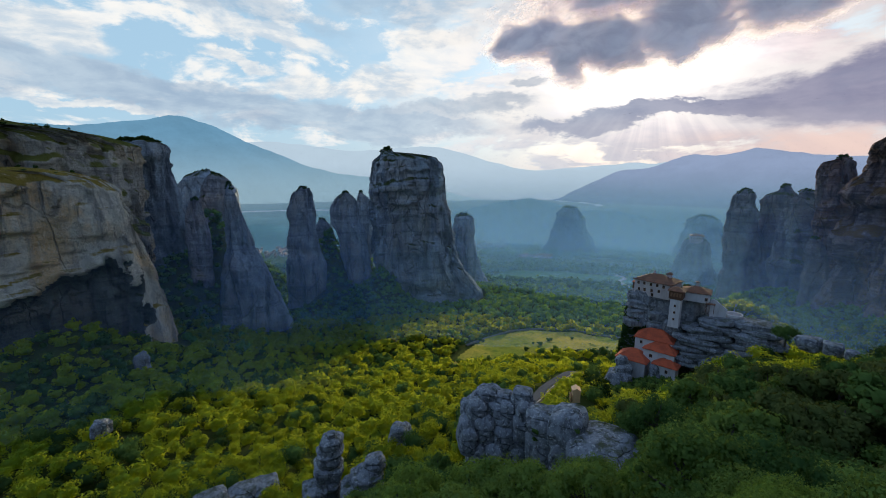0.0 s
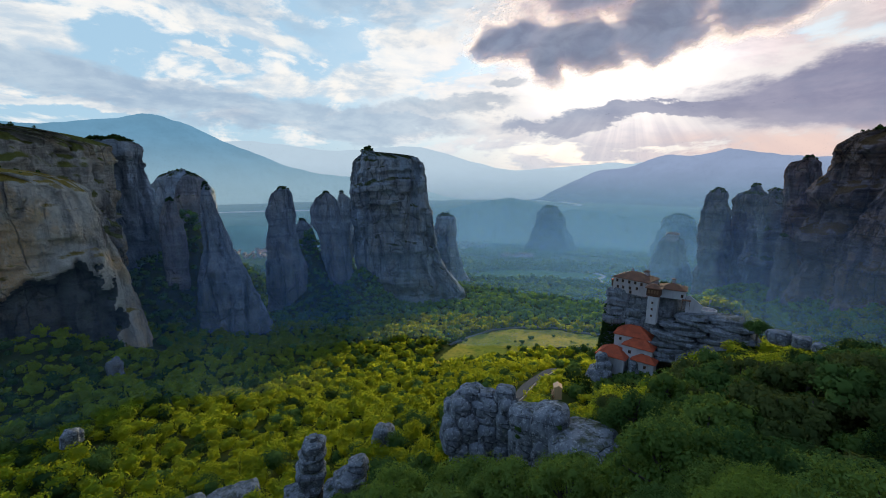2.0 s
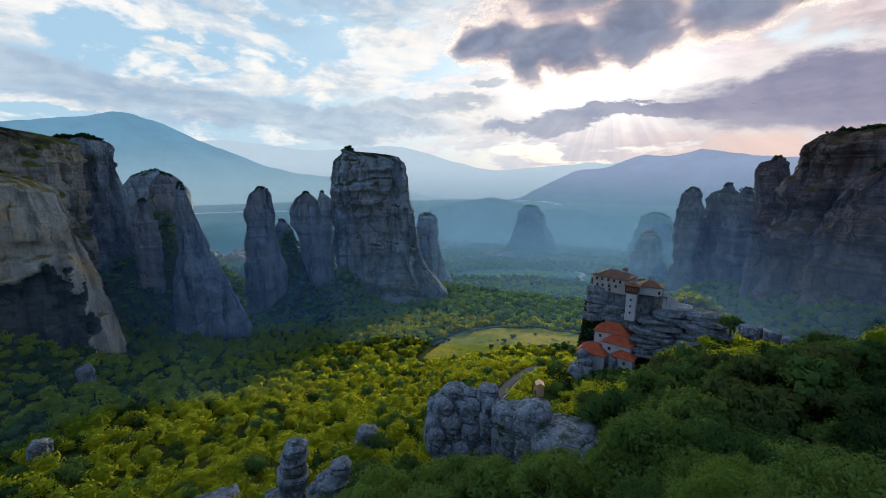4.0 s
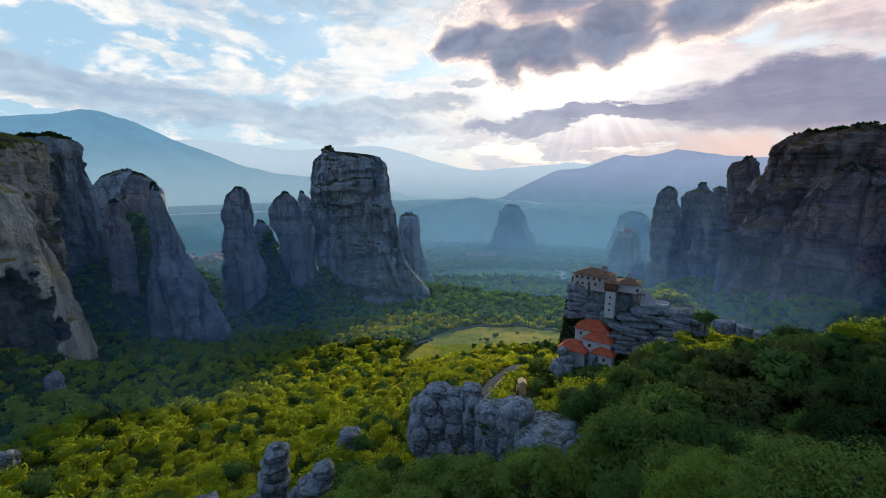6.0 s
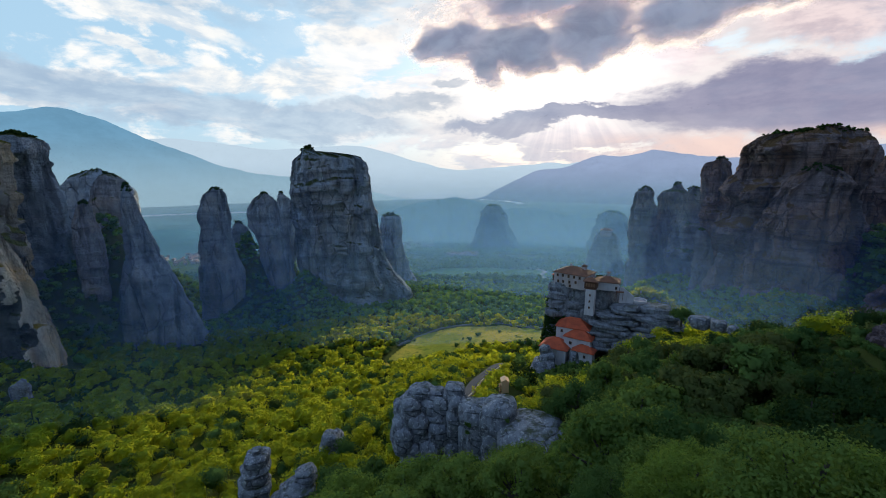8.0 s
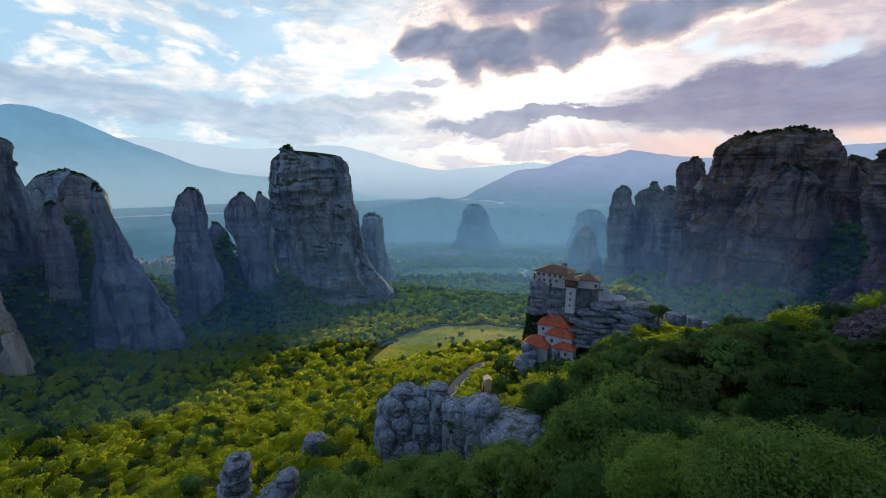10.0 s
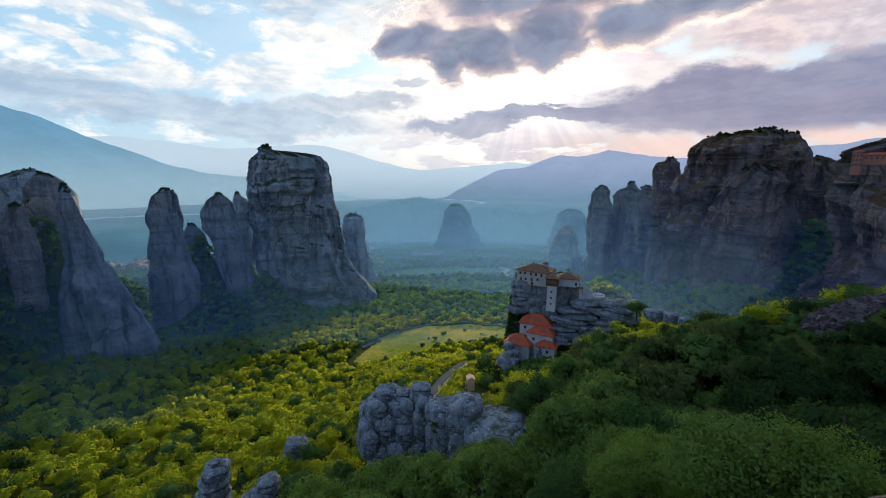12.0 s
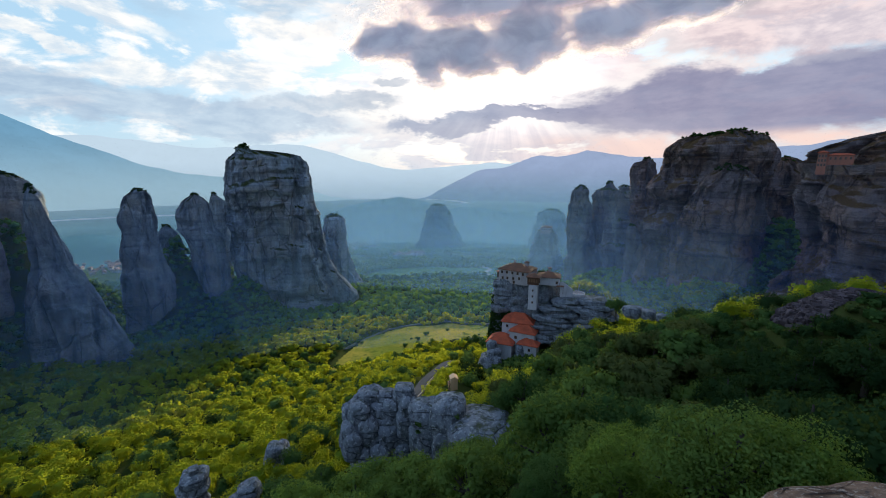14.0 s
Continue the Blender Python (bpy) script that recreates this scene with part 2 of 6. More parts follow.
# haze of the distance is put into this paler rock colour
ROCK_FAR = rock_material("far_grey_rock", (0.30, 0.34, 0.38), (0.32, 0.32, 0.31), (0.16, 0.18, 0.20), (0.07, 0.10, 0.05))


def leaf_material(name, a, b, glow, open_share=0.0, thin=0.52):
    def build(n):
        geo = n.node("ShaderNodeNewGeometry").outputs["Random Per Island"]
        info = n.node("ShaderNodeObjectInfo").outputs["Random"]
        wide = n.noise(n.coord("Object"), 0.035, 3, 0.6)
        tree = n.noise(n.coord("Object"), 0.13, 2, 0.5)
        f = n.add(n.mul(geo, 0.25), n.mul(info, 0.45), n.mul(wide, 0.30), n.mul(n.sub(tree, 0.25), 0.8))
        c = n.mix(n.step(f, 0.25, 1.0), a, b)
        d = n.node("ShaderNodeBsdfDiffuse")
        n.put(d.inputs[0], c)
        t = n.node("ShaderNodeBsdfTranslucent")
        n.put(t.inputs[0], n.mix(0.6, c, glow))
        k = n.node("ShaderNodeMixShader")
        k.inputs[0].default_value = thin
        n.tree.links.new(d.outputs[0], k.inputs[1])
        n.tree.links.new(t.outputs[0], k.inputs[2])
        if not open_share:
            return k.outputs[0]
        gaps = n.node("ShaderNodeMixShader")         # light falls through between the leaves of a spray
        gaps.inputs[0].default_value = open_share
        n.tree.links.new(k.outputs[0], gaps.inputs[1])
        n.tree.links.new(n.node("ShaderNodeBsdfTransparent").outputs[0], gaps.inputs[2])
        return gaps.outputs[0]
    return material(name, build)


LEAF = leaf_material("oak_leaves", (0.042, 0.132, 0.028), (0.125, 0.245, 0.042), (1.0, 0.95, 0.035), 0.06, 0.62)
LEAF_NEAR = leaf_material("fresh_oak_leaves", (0.058, 0.120, 0.034), (0.175, 0.265, 0.064), (0.40, 0.48, 0.07), thin=0.40)
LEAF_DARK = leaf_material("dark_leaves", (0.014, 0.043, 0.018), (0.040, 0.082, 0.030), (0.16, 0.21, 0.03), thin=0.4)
# valley and far leaves: colours lifted in place of the haze before them
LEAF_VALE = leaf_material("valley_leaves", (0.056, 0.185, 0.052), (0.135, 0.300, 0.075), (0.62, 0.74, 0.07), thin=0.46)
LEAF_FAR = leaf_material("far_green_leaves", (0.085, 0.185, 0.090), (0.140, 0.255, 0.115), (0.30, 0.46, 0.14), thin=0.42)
LEAF_FRESH = leaf_material("bright_fresh_leaves", (0.088, 0.160, 0.036), (0.255, 0.350, 0.072), (0.44, 0.56, 0.07), thin=0.44)
# leaf colours cooled and darkened to carry the hill's shade
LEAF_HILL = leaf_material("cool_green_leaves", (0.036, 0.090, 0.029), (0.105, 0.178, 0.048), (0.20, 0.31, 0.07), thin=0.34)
LEAF_OLIVE = leaf_material("olive_brown_leaves", (0.058, 0.092, 0.030), (0.125, 0.150, 0.048), (0.22, 0.25, 0.05), thin=0.34)
BARK = material("bark", lambda n: glossy(n, n.mix(n.noise(n.stretch(n.coord(), 6, 6, 1), 2), (0.05, 0.04, 0.03), (0.13, 0.11, 0.09)), 0.95))


def ground_build(n):
    p = n.coord()
    x, y, z = n.split(p)
    a, b = n.noise(p, 0.02, 6, 0.6, 0.4), n.noise(p, 0.25, 6, 0.65)
    c = n.mix(n.step(a, 0.35, 0.65), (0.035, 0.055, 0.015), (0.07, 0.085, 0.025))
    c = n.mix(n.step(b, 0.52, 0.72, 0.0, 0.6), c, (0.09, 0.075, 0.045))
    return glossy(n, c, 1.0, b, 0.6, 0.0)


GROUND = material("woodland_floor", ground_build)


def meadow_build(n):
    p = n.coord()
    a, b = n.noise(p, 0.03, 5, 0.6), n.noise(p, 0.5, 6, 0.7)
    c = n.mix(n.step(a, 0.35, 0.65), (0.20, 0.235, 0.042), (0.40, 0.33, 0.07))
    c = n.mix(n.step(b, 0.48, 0.68, 0.0, 0.75), c, (0.075, 0.115, 0.025))
    c = n.mix(n.step(n.noise(p, 0.11, 5, 0.65, 0.5), 0.55, 0.66, 0.0, 0.7), c, (0.07, 0.12, 0.03))
    return glossy(n, c, 1.0, b, 0.3, 0.0)


MEADOW = material("meadow_grass", meadow_build)
FIELD_GREEN = material("green_field", lambda n: glossy(n, n.mix(n.noise(n.coord(), 0.02, 6, 0.6), (0.06, 0.15, 0.075), (0.10, 0.19, 0.09)), 1.0, spec=0.0))
FIELD = material("far_field", lambda n: glossy(n, n.mix(n.noise(n.coord(), 0.02, 6, 0.6), (0.045, 0.085, 0.03), (0.085, 0.12, 0.045)), 1.0, spec=0.0))


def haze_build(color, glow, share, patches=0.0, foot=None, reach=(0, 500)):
    """Distance with its haze painted in as emission; foot: the glow where the air is thickest, over a reach of height.
    """
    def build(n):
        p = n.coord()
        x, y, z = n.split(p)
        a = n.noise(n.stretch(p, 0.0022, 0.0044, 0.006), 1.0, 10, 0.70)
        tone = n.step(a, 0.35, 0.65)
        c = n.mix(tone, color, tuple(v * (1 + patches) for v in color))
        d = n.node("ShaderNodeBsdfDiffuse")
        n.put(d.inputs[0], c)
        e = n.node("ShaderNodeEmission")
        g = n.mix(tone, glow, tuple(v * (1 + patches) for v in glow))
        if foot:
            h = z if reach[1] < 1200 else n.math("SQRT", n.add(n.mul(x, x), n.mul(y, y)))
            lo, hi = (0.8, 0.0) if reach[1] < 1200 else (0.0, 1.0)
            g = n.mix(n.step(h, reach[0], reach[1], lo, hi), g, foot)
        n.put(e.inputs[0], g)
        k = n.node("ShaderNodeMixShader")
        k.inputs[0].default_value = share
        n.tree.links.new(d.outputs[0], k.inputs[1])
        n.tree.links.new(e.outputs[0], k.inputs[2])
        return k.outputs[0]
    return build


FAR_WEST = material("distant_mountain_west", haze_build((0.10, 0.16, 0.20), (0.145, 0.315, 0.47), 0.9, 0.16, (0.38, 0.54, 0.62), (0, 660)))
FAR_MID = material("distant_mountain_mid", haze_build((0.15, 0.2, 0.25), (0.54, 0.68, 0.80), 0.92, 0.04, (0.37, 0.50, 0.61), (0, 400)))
# darker foot: the plain's tone painted onto the lower slopes
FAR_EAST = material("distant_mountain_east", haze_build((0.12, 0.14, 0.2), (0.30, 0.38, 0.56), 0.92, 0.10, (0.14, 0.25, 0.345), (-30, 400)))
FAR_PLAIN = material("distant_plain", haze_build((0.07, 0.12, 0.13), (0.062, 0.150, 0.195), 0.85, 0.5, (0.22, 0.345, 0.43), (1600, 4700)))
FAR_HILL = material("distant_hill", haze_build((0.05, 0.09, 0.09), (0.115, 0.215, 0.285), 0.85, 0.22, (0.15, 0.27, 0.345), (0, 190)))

# ---------------------------------------------------------------- noise and mesh helpers
LATTICE = np.random.RandomState(5).rand(64, 64, 64)


def vnoise(p):
    """Smooth value noise in -1..1 for an array of points."""
    p = np.asarray(p, float)
    i = np.floor(p).astype(int)
    f = p - i
    f = f * f * (3 - 2 * f)
    i &= 63
    j = (i + 1) & 63
    x0, y0, z0, x1, y1, z1 = i[..., 0], i[..., 1], i[..., 2], j[..., 0], j[..., 1], j[..., 2]
    fx, fy, fz = f[..., 0], f[..., 1], f[..., 2]
    a = LATTICE[x0, y0, z0] * (1 - fx) + LATTICE[x1, y0, z0] * fx
    b = LATTICE[x0, y1, z0] * (1 - fx) + LATTICE[x1, y1, z0] * fx
    c = LATTICE[x0, y0, z1] * (1 - fx) + LATTICE[x1, y0, z1] * fx
    d = LATTICE[x0, y1, z1] * (1 - fx) + LATTICE[x1, y1, z1] * fx
    return 2 * ((a * (1 - fy) + b * fy) * (1 - fz) + (c * (1 - fy) + d * fy) * fz) - 1


def fbm(p, octaves=4, gain=0.5):
    p, s, a = np.asarray(p, float), 0.0, 1.0
    for k in range(octaves):
        s = s + a * vnoise(p + 17.3 * k)
        p, a = p * 2.03, a * gain
    return s


def mesh_of(name, verts, faces, mat, smooth=False, normals=None):
    """A mesh from arrays; faces is an (n, 3) or (n, 4) array; normals: the soft normal at each point."""
    verts, faces = np.asarray(verts, np.float32), np.asarray(faces, np.int32)
    me = bpy.data.meshes.new(name)
    k = faces.shape[1]
    me.vertices.add(len(verts))
    me.vertices.foreach_set("co", verts.ravel())
    me.loops.add(faces.size)
    me.loops.foreach_set("vertex_index", faces.ravel())
    me.polygons.add(len(faces))
    me.polygons.foreach_set("loop_start", np.arange(0, faces.size, k, dtype=np.int32))
    me.update(calc_edges=True)
    me.validate()
    me.polygons.foreach_set("use_smooth", [smooth] * len(me.polygons))
    me.materials.append(mat)
    if normals is not None:
        at = me.attributes.new("custom_normal", "FLOAT_VECTOR", "POINT")
        at.data.foreach_set("vector", np.asarray(normals, np.float32).ravel())
    return me


def grid_faces(nu, nv, wrap=False):
    """Quads of a grid of nv rows of nu points; wrap closes each row."""
    w = nu if wrap else nu - 1
    a = (np.arange(nv - 1)[:, None] * nu + np.arange(w)[None, :]).ravel()
    b = (np.arange(nv - 1)[:, None] * nu + (np.arange(w)[None, :] + 1) % nu).ravel()
    return np.stack([a, b, b + nu, a + nu], 1)


def part(name, bm, mat, parent, label=""):
    me = bpy.data.meshes.new(name)
    bm.to_mesh(me)
    bm.free()
    me.materials.append(mat)
    ob = new(name, me)
    ob.parent = parent
    return tagged(ob, label)


# ---------------------------------------------------------------- ground
DIST = np.array([0, 15, 35, 75, 110, 160, 220, 310, 400, 550, 700, 900, 1300, 1800, 2600, 6000], float)
NEAR_FALL = {            # metres below the lens at 0 to 220 m, by azimuth
    -180: (4, 9, 12, 20, 26, 30, 40), -75: (4, 16, 36, 66, 82, 98, 106),
    -45: (4, 19, 42, 74, 90, 106, 114), -20: (4, 19, 43, 75, 91, 112, 128), 0: (4, 18, 41, 70, 86, 106, 126),
    12: (4, 17, 38, 62, 75, 93, 110), 22: (4, 17, 37, 60, 70, 88, 106), 30: (4, 16, 33, 50, 62, 82, 99),
    40: (4, 15, 31, 51, 52, 65, 78), 50: (4, 14, 28, 49, 42, 53, 78), 65: (4, 11, 26, 40, 29, 37, 70),
    90: (4, 8, 12, 16, 18, 25, 45), 180: (4, 9, 12, 20, 26, 30, 40)}
FAR_FALL = {             # the same at 310 to 6000 m
    -180: (60, 80, 120, 160, 200, 260, 298, 300, 300), -75: (112, 116, 150, 185, 215, 265, 297, 300, 300),
    -45: (118, 122, 158, 185, 220, 270, 297, 300, 300), -20: (146, 155, 166, 182, 222, 275, 298, 300, 300),
    0: (150, 156, 167, 180, 205, 258, 298, 300, 300), 12: (150, 156, 168, 182, 200, 252, 297, 300, 300),
    22: (146, 156, 168, 182, 200, 250, 296, 300, 300), 30: (132, 150, 166, 180, 200, 250, 296, 300, 300),
    40: (110, 138, 160, 175, 200, 250, 296, 300, 300), 50: (105, 130, 150, 170, 200, 250, 296, 300, 300),
    65: (95, 115, 140, 165, 200, 250, 296, 300, 300), 90: (80, 100, 130, 160, 200, 250, 296, 300, 300),
    180: (60, 80, 120, 160, 200, 260, 298, 300, 300)}
KNOLLS = [(-29.0, 466, 108, 27), (-44, 338, 18, 34), (-15.6, 518, 82, 24), (-12.0, 560, 60, 30), (-8.6, 486, 42, 26), (37, 365, 34, 30), (-23.5, 1950, 70, 150),
          (-33.8, 442, 55, 22), (-24.5, 600, 45, 40), (57, 490, 90, 36), (25.5, 101, 5, 11), (63, 121, 8, 20), (39.5, 545, 32, 48), (46, 480, 34, 45), (52, 420, 28, 45)]     # wooded knolls: azimuth, metres out, rise, radius
AZ_KEYS = np.array(sorted(NEAR_FALL), float)
FALL = np.array([NEAR_FALL[k] + FAR_FALL[k] for k in sorted(NEAR_FALL)], float)


def ground_z(x, y, rough=True):
    """Height of the ground, for arrays."""
    x, y = np.asarray(x, float), np.asarray(y, float)
    d, az = np.hypot(x, y), np.degrees(np.arctan2(x, y))
    i = np.clip(np.searchsorted(AZ_KEYS, az) - 1, 0, len(AZ_KEYS) - 2)
    f = (az - AZ_KEYS[i]) / (AZ_KEYS[i + 1] - AZ_KEYS[i])
    f = np.clip(f, 0, 1)
    f = f * f * (3 - 2 * f)
    j = np.clip(np.searchsorted(DIST, d) - 1, 0, len(DIST) - 2)
    g = np.clip((d - DIST[j]) / (DIST[j + 1] - DIST[j]), 0, 1)
    h = (FALL[i, j] * (1 - f) + FALL[i + 1, j] * f) * (1 - g) + (FALL[i, j + 1] * (1 - f) + FALL[i + 1, j + 1] * f) * g
    z = EYE - h
    for az, d, up, r in KNOLLS:
        c = compass(az, d)
        z = z + up * np.exp(-((x - c.x) ** 2 + (y - c.y) ** 2) / (r * r))
    if rough:
        p = np.stack([x, y, 0 * x], -1)
        amp = np.clip((d - 12) / 60, 0, 1) * np.clip((2200 - d) / 900, 0, 1)
        z = z + amp * (2.2 * fbm(p / 45.0, 3) + 5.0 * np.clip((d - 650) / 300, 0, 1) * fbm(p / 160.0 + 9, 3))
    return z


def on_ground(x, y):
    return float(ground_z(np.array([x]), np.array([y]))[0])


def build_ground():
    nu = 360
    r = np.concatenate([np.linspace(0.01, 60, 24), np.geomspace(64, 1500, 110), np.geomspace(1560, 4950, 24)])
    a = np.linspace(0, 2 * np.pi, nu, endpoint=False)
    X, Y = r[:, None] * np.sin(a)[None], r[:, None] * np.cos(a)[None]
    Z = ground_z(X, Y)
    v = np.stack([X, Y, Z], -1).reshape(-1, 3)
    f = grid_faces(nu, len(r), True)[:, ::-1]
    ring = np.repeat(np.arange(len(r) - 1), nu)
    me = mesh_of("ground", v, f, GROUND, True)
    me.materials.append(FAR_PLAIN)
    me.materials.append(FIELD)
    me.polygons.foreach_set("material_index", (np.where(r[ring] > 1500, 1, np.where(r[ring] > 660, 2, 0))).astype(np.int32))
    tagged(new("ground", me), "wooded valley floor sloping down to a hazy plain", "ground", kind="structure")


build_ground()

# ---------------------------------------------------------------- distance


def ridge(name, label, mat, R, keys, depth=500, base=-20.0, bumpy=0.15):
    """A far mountain chain: its crest in degrees over the horizon, by azimuth."""
    k = sorted(keys)
    az = np.linspace(k[0], k[-1], 400)
    el = np.interp(az, k, [keys[q] for q in k])
    soft = np.ones(9) / 9
    el = np.convolve(np.pad(el, 4, mode="edge"), soft, "valid")
    el = el + bumpy * fbm(np.stack([az * 0.5, az * 0, az * 0 + R], -1), 4)
    top = EYE + R * np.tan(np.radians(el))
    rows, n = [], 14
    for j in range(n):
        s = j / (n - 1)
        rr = R - depth * (1 - s)
        z = base + (top - base) * s ** 1.3
        p = np.stack([az * 0.35, 0 * az + s * 3, 0 * az + R * 0.01], -1)
        rr = rr + depth * 0.12 * fbm(p, 3) * (1 if j < n - 1 else 0)
        rows.append(np.stack([rr * np.sin(np.radians(az)), rr * np.cos(np.radians(az)), z + 0 * az], -1))
    v = np.concatenate(rows)
    tagged(new(name, mesh_of(name, v, grid_faces(400, n)[:, ::-1], mat, True)), label, "mountain", kind="structure")


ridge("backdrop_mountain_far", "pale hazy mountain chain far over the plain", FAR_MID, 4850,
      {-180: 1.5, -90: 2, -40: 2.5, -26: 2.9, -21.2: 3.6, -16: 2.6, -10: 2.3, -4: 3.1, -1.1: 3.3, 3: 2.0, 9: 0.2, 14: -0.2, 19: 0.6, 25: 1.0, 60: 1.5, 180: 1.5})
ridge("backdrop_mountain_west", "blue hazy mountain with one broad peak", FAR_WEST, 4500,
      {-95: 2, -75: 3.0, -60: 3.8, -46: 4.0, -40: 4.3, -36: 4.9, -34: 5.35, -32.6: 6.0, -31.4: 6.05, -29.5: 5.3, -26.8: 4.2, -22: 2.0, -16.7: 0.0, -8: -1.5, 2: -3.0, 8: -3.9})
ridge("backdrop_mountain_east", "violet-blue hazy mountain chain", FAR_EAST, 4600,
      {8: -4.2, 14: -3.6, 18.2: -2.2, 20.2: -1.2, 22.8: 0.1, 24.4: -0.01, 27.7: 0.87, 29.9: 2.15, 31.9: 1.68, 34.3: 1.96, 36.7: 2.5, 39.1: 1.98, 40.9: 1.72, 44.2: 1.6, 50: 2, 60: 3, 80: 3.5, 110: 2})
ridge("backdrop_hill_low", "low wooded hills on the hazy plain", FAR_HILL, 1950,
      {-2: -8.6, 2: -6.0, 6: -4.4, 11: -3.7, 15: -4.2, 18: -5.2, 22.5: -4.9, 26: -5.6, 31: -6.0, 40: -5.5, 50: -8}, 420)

# ---------------------------------------------------------------- mist


def mist_build(most, a_in, a_full, low, high, tone):
    """Thin vapour, denser low down and in drifts, lit by the sun and the sky; most: how much it hides."""
    def build(n):
        p = n.coord()
        x, y, z = n.split(p)
        az = n.mul(n.math("ARCTAN2", x, y), 57.2958)
        drift = n.noise(n.stretch(p, 0.004, 0.004, 0.007), 1.0, 4, 0.55, 0.4)
        f = n.mul(most, n.step(z, low, high, 1.0, 0.0), n.step(az, a_in, a_full), n.step(drift, 0.25, 0.75, 0.7, 1.2))
        d = n.node("ShaderNodeBsdfDiffuse")
        n.put(d.inputs[0], tone)
        t = n.node("ShaderNodeBsdfTranslucent")
        n.put(t.inputs[0], tone)
        k = n.node("ShaderNodeMixShader")
        k.inputs[0].default_value = 0.5
        n.tree.links.new(d.outputs[0], k.inputs[1])
        n.tree.links.new(t.outputs[0], k.inputs[2])
        m = n.node("ShaderNodeMixShader")
        n.put(m.inputs[0], f)
        n.tree.links.new(n.node("ShaderNodeBsdfTransparent").outputs[0], m.inputs[1])
        n.tree.links.new(k.outputs[0], m.inputs[2])
        return m.outputs[0]
    return build


def mist(label, R, most, a_in, a_full, top, low=190, tone=(0.20, 0.44, 0.92), east=0):
    """A blue-toned sheet standing in for hazy air, R metres out, or that of east in the east."""
    a = np.linspace(max(-62, a_in - 1), 84, 90) if a_in < a_full else np.linspace(-62, a_in + 1, 90)
    z = np.linspace(-15, top, 8)
    A, Z = np.meshgrid(a, z)
    D = np.interp(A, (6, 22), (R, east or R)) * (1 + 0.04 * fbm(np.stack([A * 0.06, Z * 0.004, 0 * A + R], -1), 3))
    v = np.stack([D * np.sin(np.radians(A)), D * np.cos(np.radians(A)), Z], -1).reshape(-1, 3)
    ob = new("mist", mesh_of("mist", v, grid_faces(90, 8), material("mist_vapour", mist_build(most, a_in, a_full, low, top - 5, tone)), True))
    tagged(ob, label, "mist", kind="stuff")


mist("thin blue mist over the shaded woods under the cliffs", 240, 0.10, -10, -36, 300, 150, (0.22, 0.50, 0.92))
mist("thin blue mist in the gorge behind the monastery", 335, 0.25, 30, 41, 330, 150, (0.18, 0.36, 0.82))
mist("thin blue mist over the meadow", 348, 0.09, -100, 0, 300, 140, (0.17, 0.40, 0.80))
mist("thin blue mist before the rock towers", 415, 0.17, 1, -13, 330, 160, (0.18, 0.41, 0.86))
mist("thin blue mist between the rock towers", 598, 0.23, -61, 35, 345, 150, east=535)
mist("blue mist behind the rock towers", 690, 0.28, -50, 12, 262, 150, (0.15, 0.34, 0.66))
mist("blue mist over the far woods", 930, 0.30, -40, 12, 275, 160, (0.12, 0.28, 0.52))
mist("pale blue mist over the village", 1340, 0.36, -36, 14, 285, 150, (0.12, 0.28, 0.52))


CLOUD_LOBES = ((-1150, 130, 430, 180), (-700, 20, 400, 230), (-840, -60, 180, 225), (-540, -10, 320, 276), (-100, 46, 450, 265), (450, 70, 450, 190), (950, 180, 450, 170), (0, 340, 1500, 190))     # middle across and up, half width, half height


def cloud_build(n):
    """Thick grey vapour, thinning out to ragged wisps along its rim."""
    p = n.coord()
    x, y, z = n.split(p)
    r = None
    for cx, cz, wx, wz in CLOUD_LOBES:
        q = n.add(n.math("POWER", n.math("DIVIDE", n.math("ABSOLUTE", n.sub(x, cx)), wx), 2.0), n.math("POWER", n.math("DIVIDE", n.math("ABSOLUTE", n.sub(z, cz)), wz), 2.0))
        q = n.math("SQRT", q)
        r = q if r is None else n.math("MINIMUM", r, q)
    a = n.noise(n.stretch(p, 0.0026, 0.0, 0.0048), 1.0, 12, 0.64, 0.3)
    b = n.noise(n.stretch(p, 0.0030, 0.0, 0.0055), 1.0, 10, 0.62, 0.6)
    thick = n.add(n.sub(1.0, r), n.mul(n.sub(a, 0.53), 1.9))
    solid = n.step(thick, -0.15, 0.32)
    d = n.node("ShaderNodeBsdfDiffuse")
    n.put(d.inputs[0], n.mix(n.step(b, 0.36, 0.66), (0.72, 0.60, 0.64), (1.0, 0.88, 0.88)))
    t = n.node("ShaderNodeBsdfTranslucent")
    n.put(t.inputs[0], (0.92, 0.84, 0.90))
    k = n.node("ShaderNodeMixShader")
    n.put(k.inputs[0], n.add(n.step(n.add(b, n.mul(r, 0.25)), 0.45, 0.85, 0.10, 0.22), n.step(thick, 0.55, 0.05, 0.0, 0.5)))
    n.tree.links.new(d.outputs[0], k.inputs[1])
    n.tree.links.new(t.outputs[0], k.inputs[2])
    c = n.node("ShaderNodeBsdfTransparent")
    m = n.node("ShaderNodeMixShader")
    n.put(m.inputs[0], solid)
    n.tree.links.new(c.outputs[0], m.inputs[1])
    n.tree.links.new(k.outputs[0], m.inputs[2])
    return m.outputs[0]


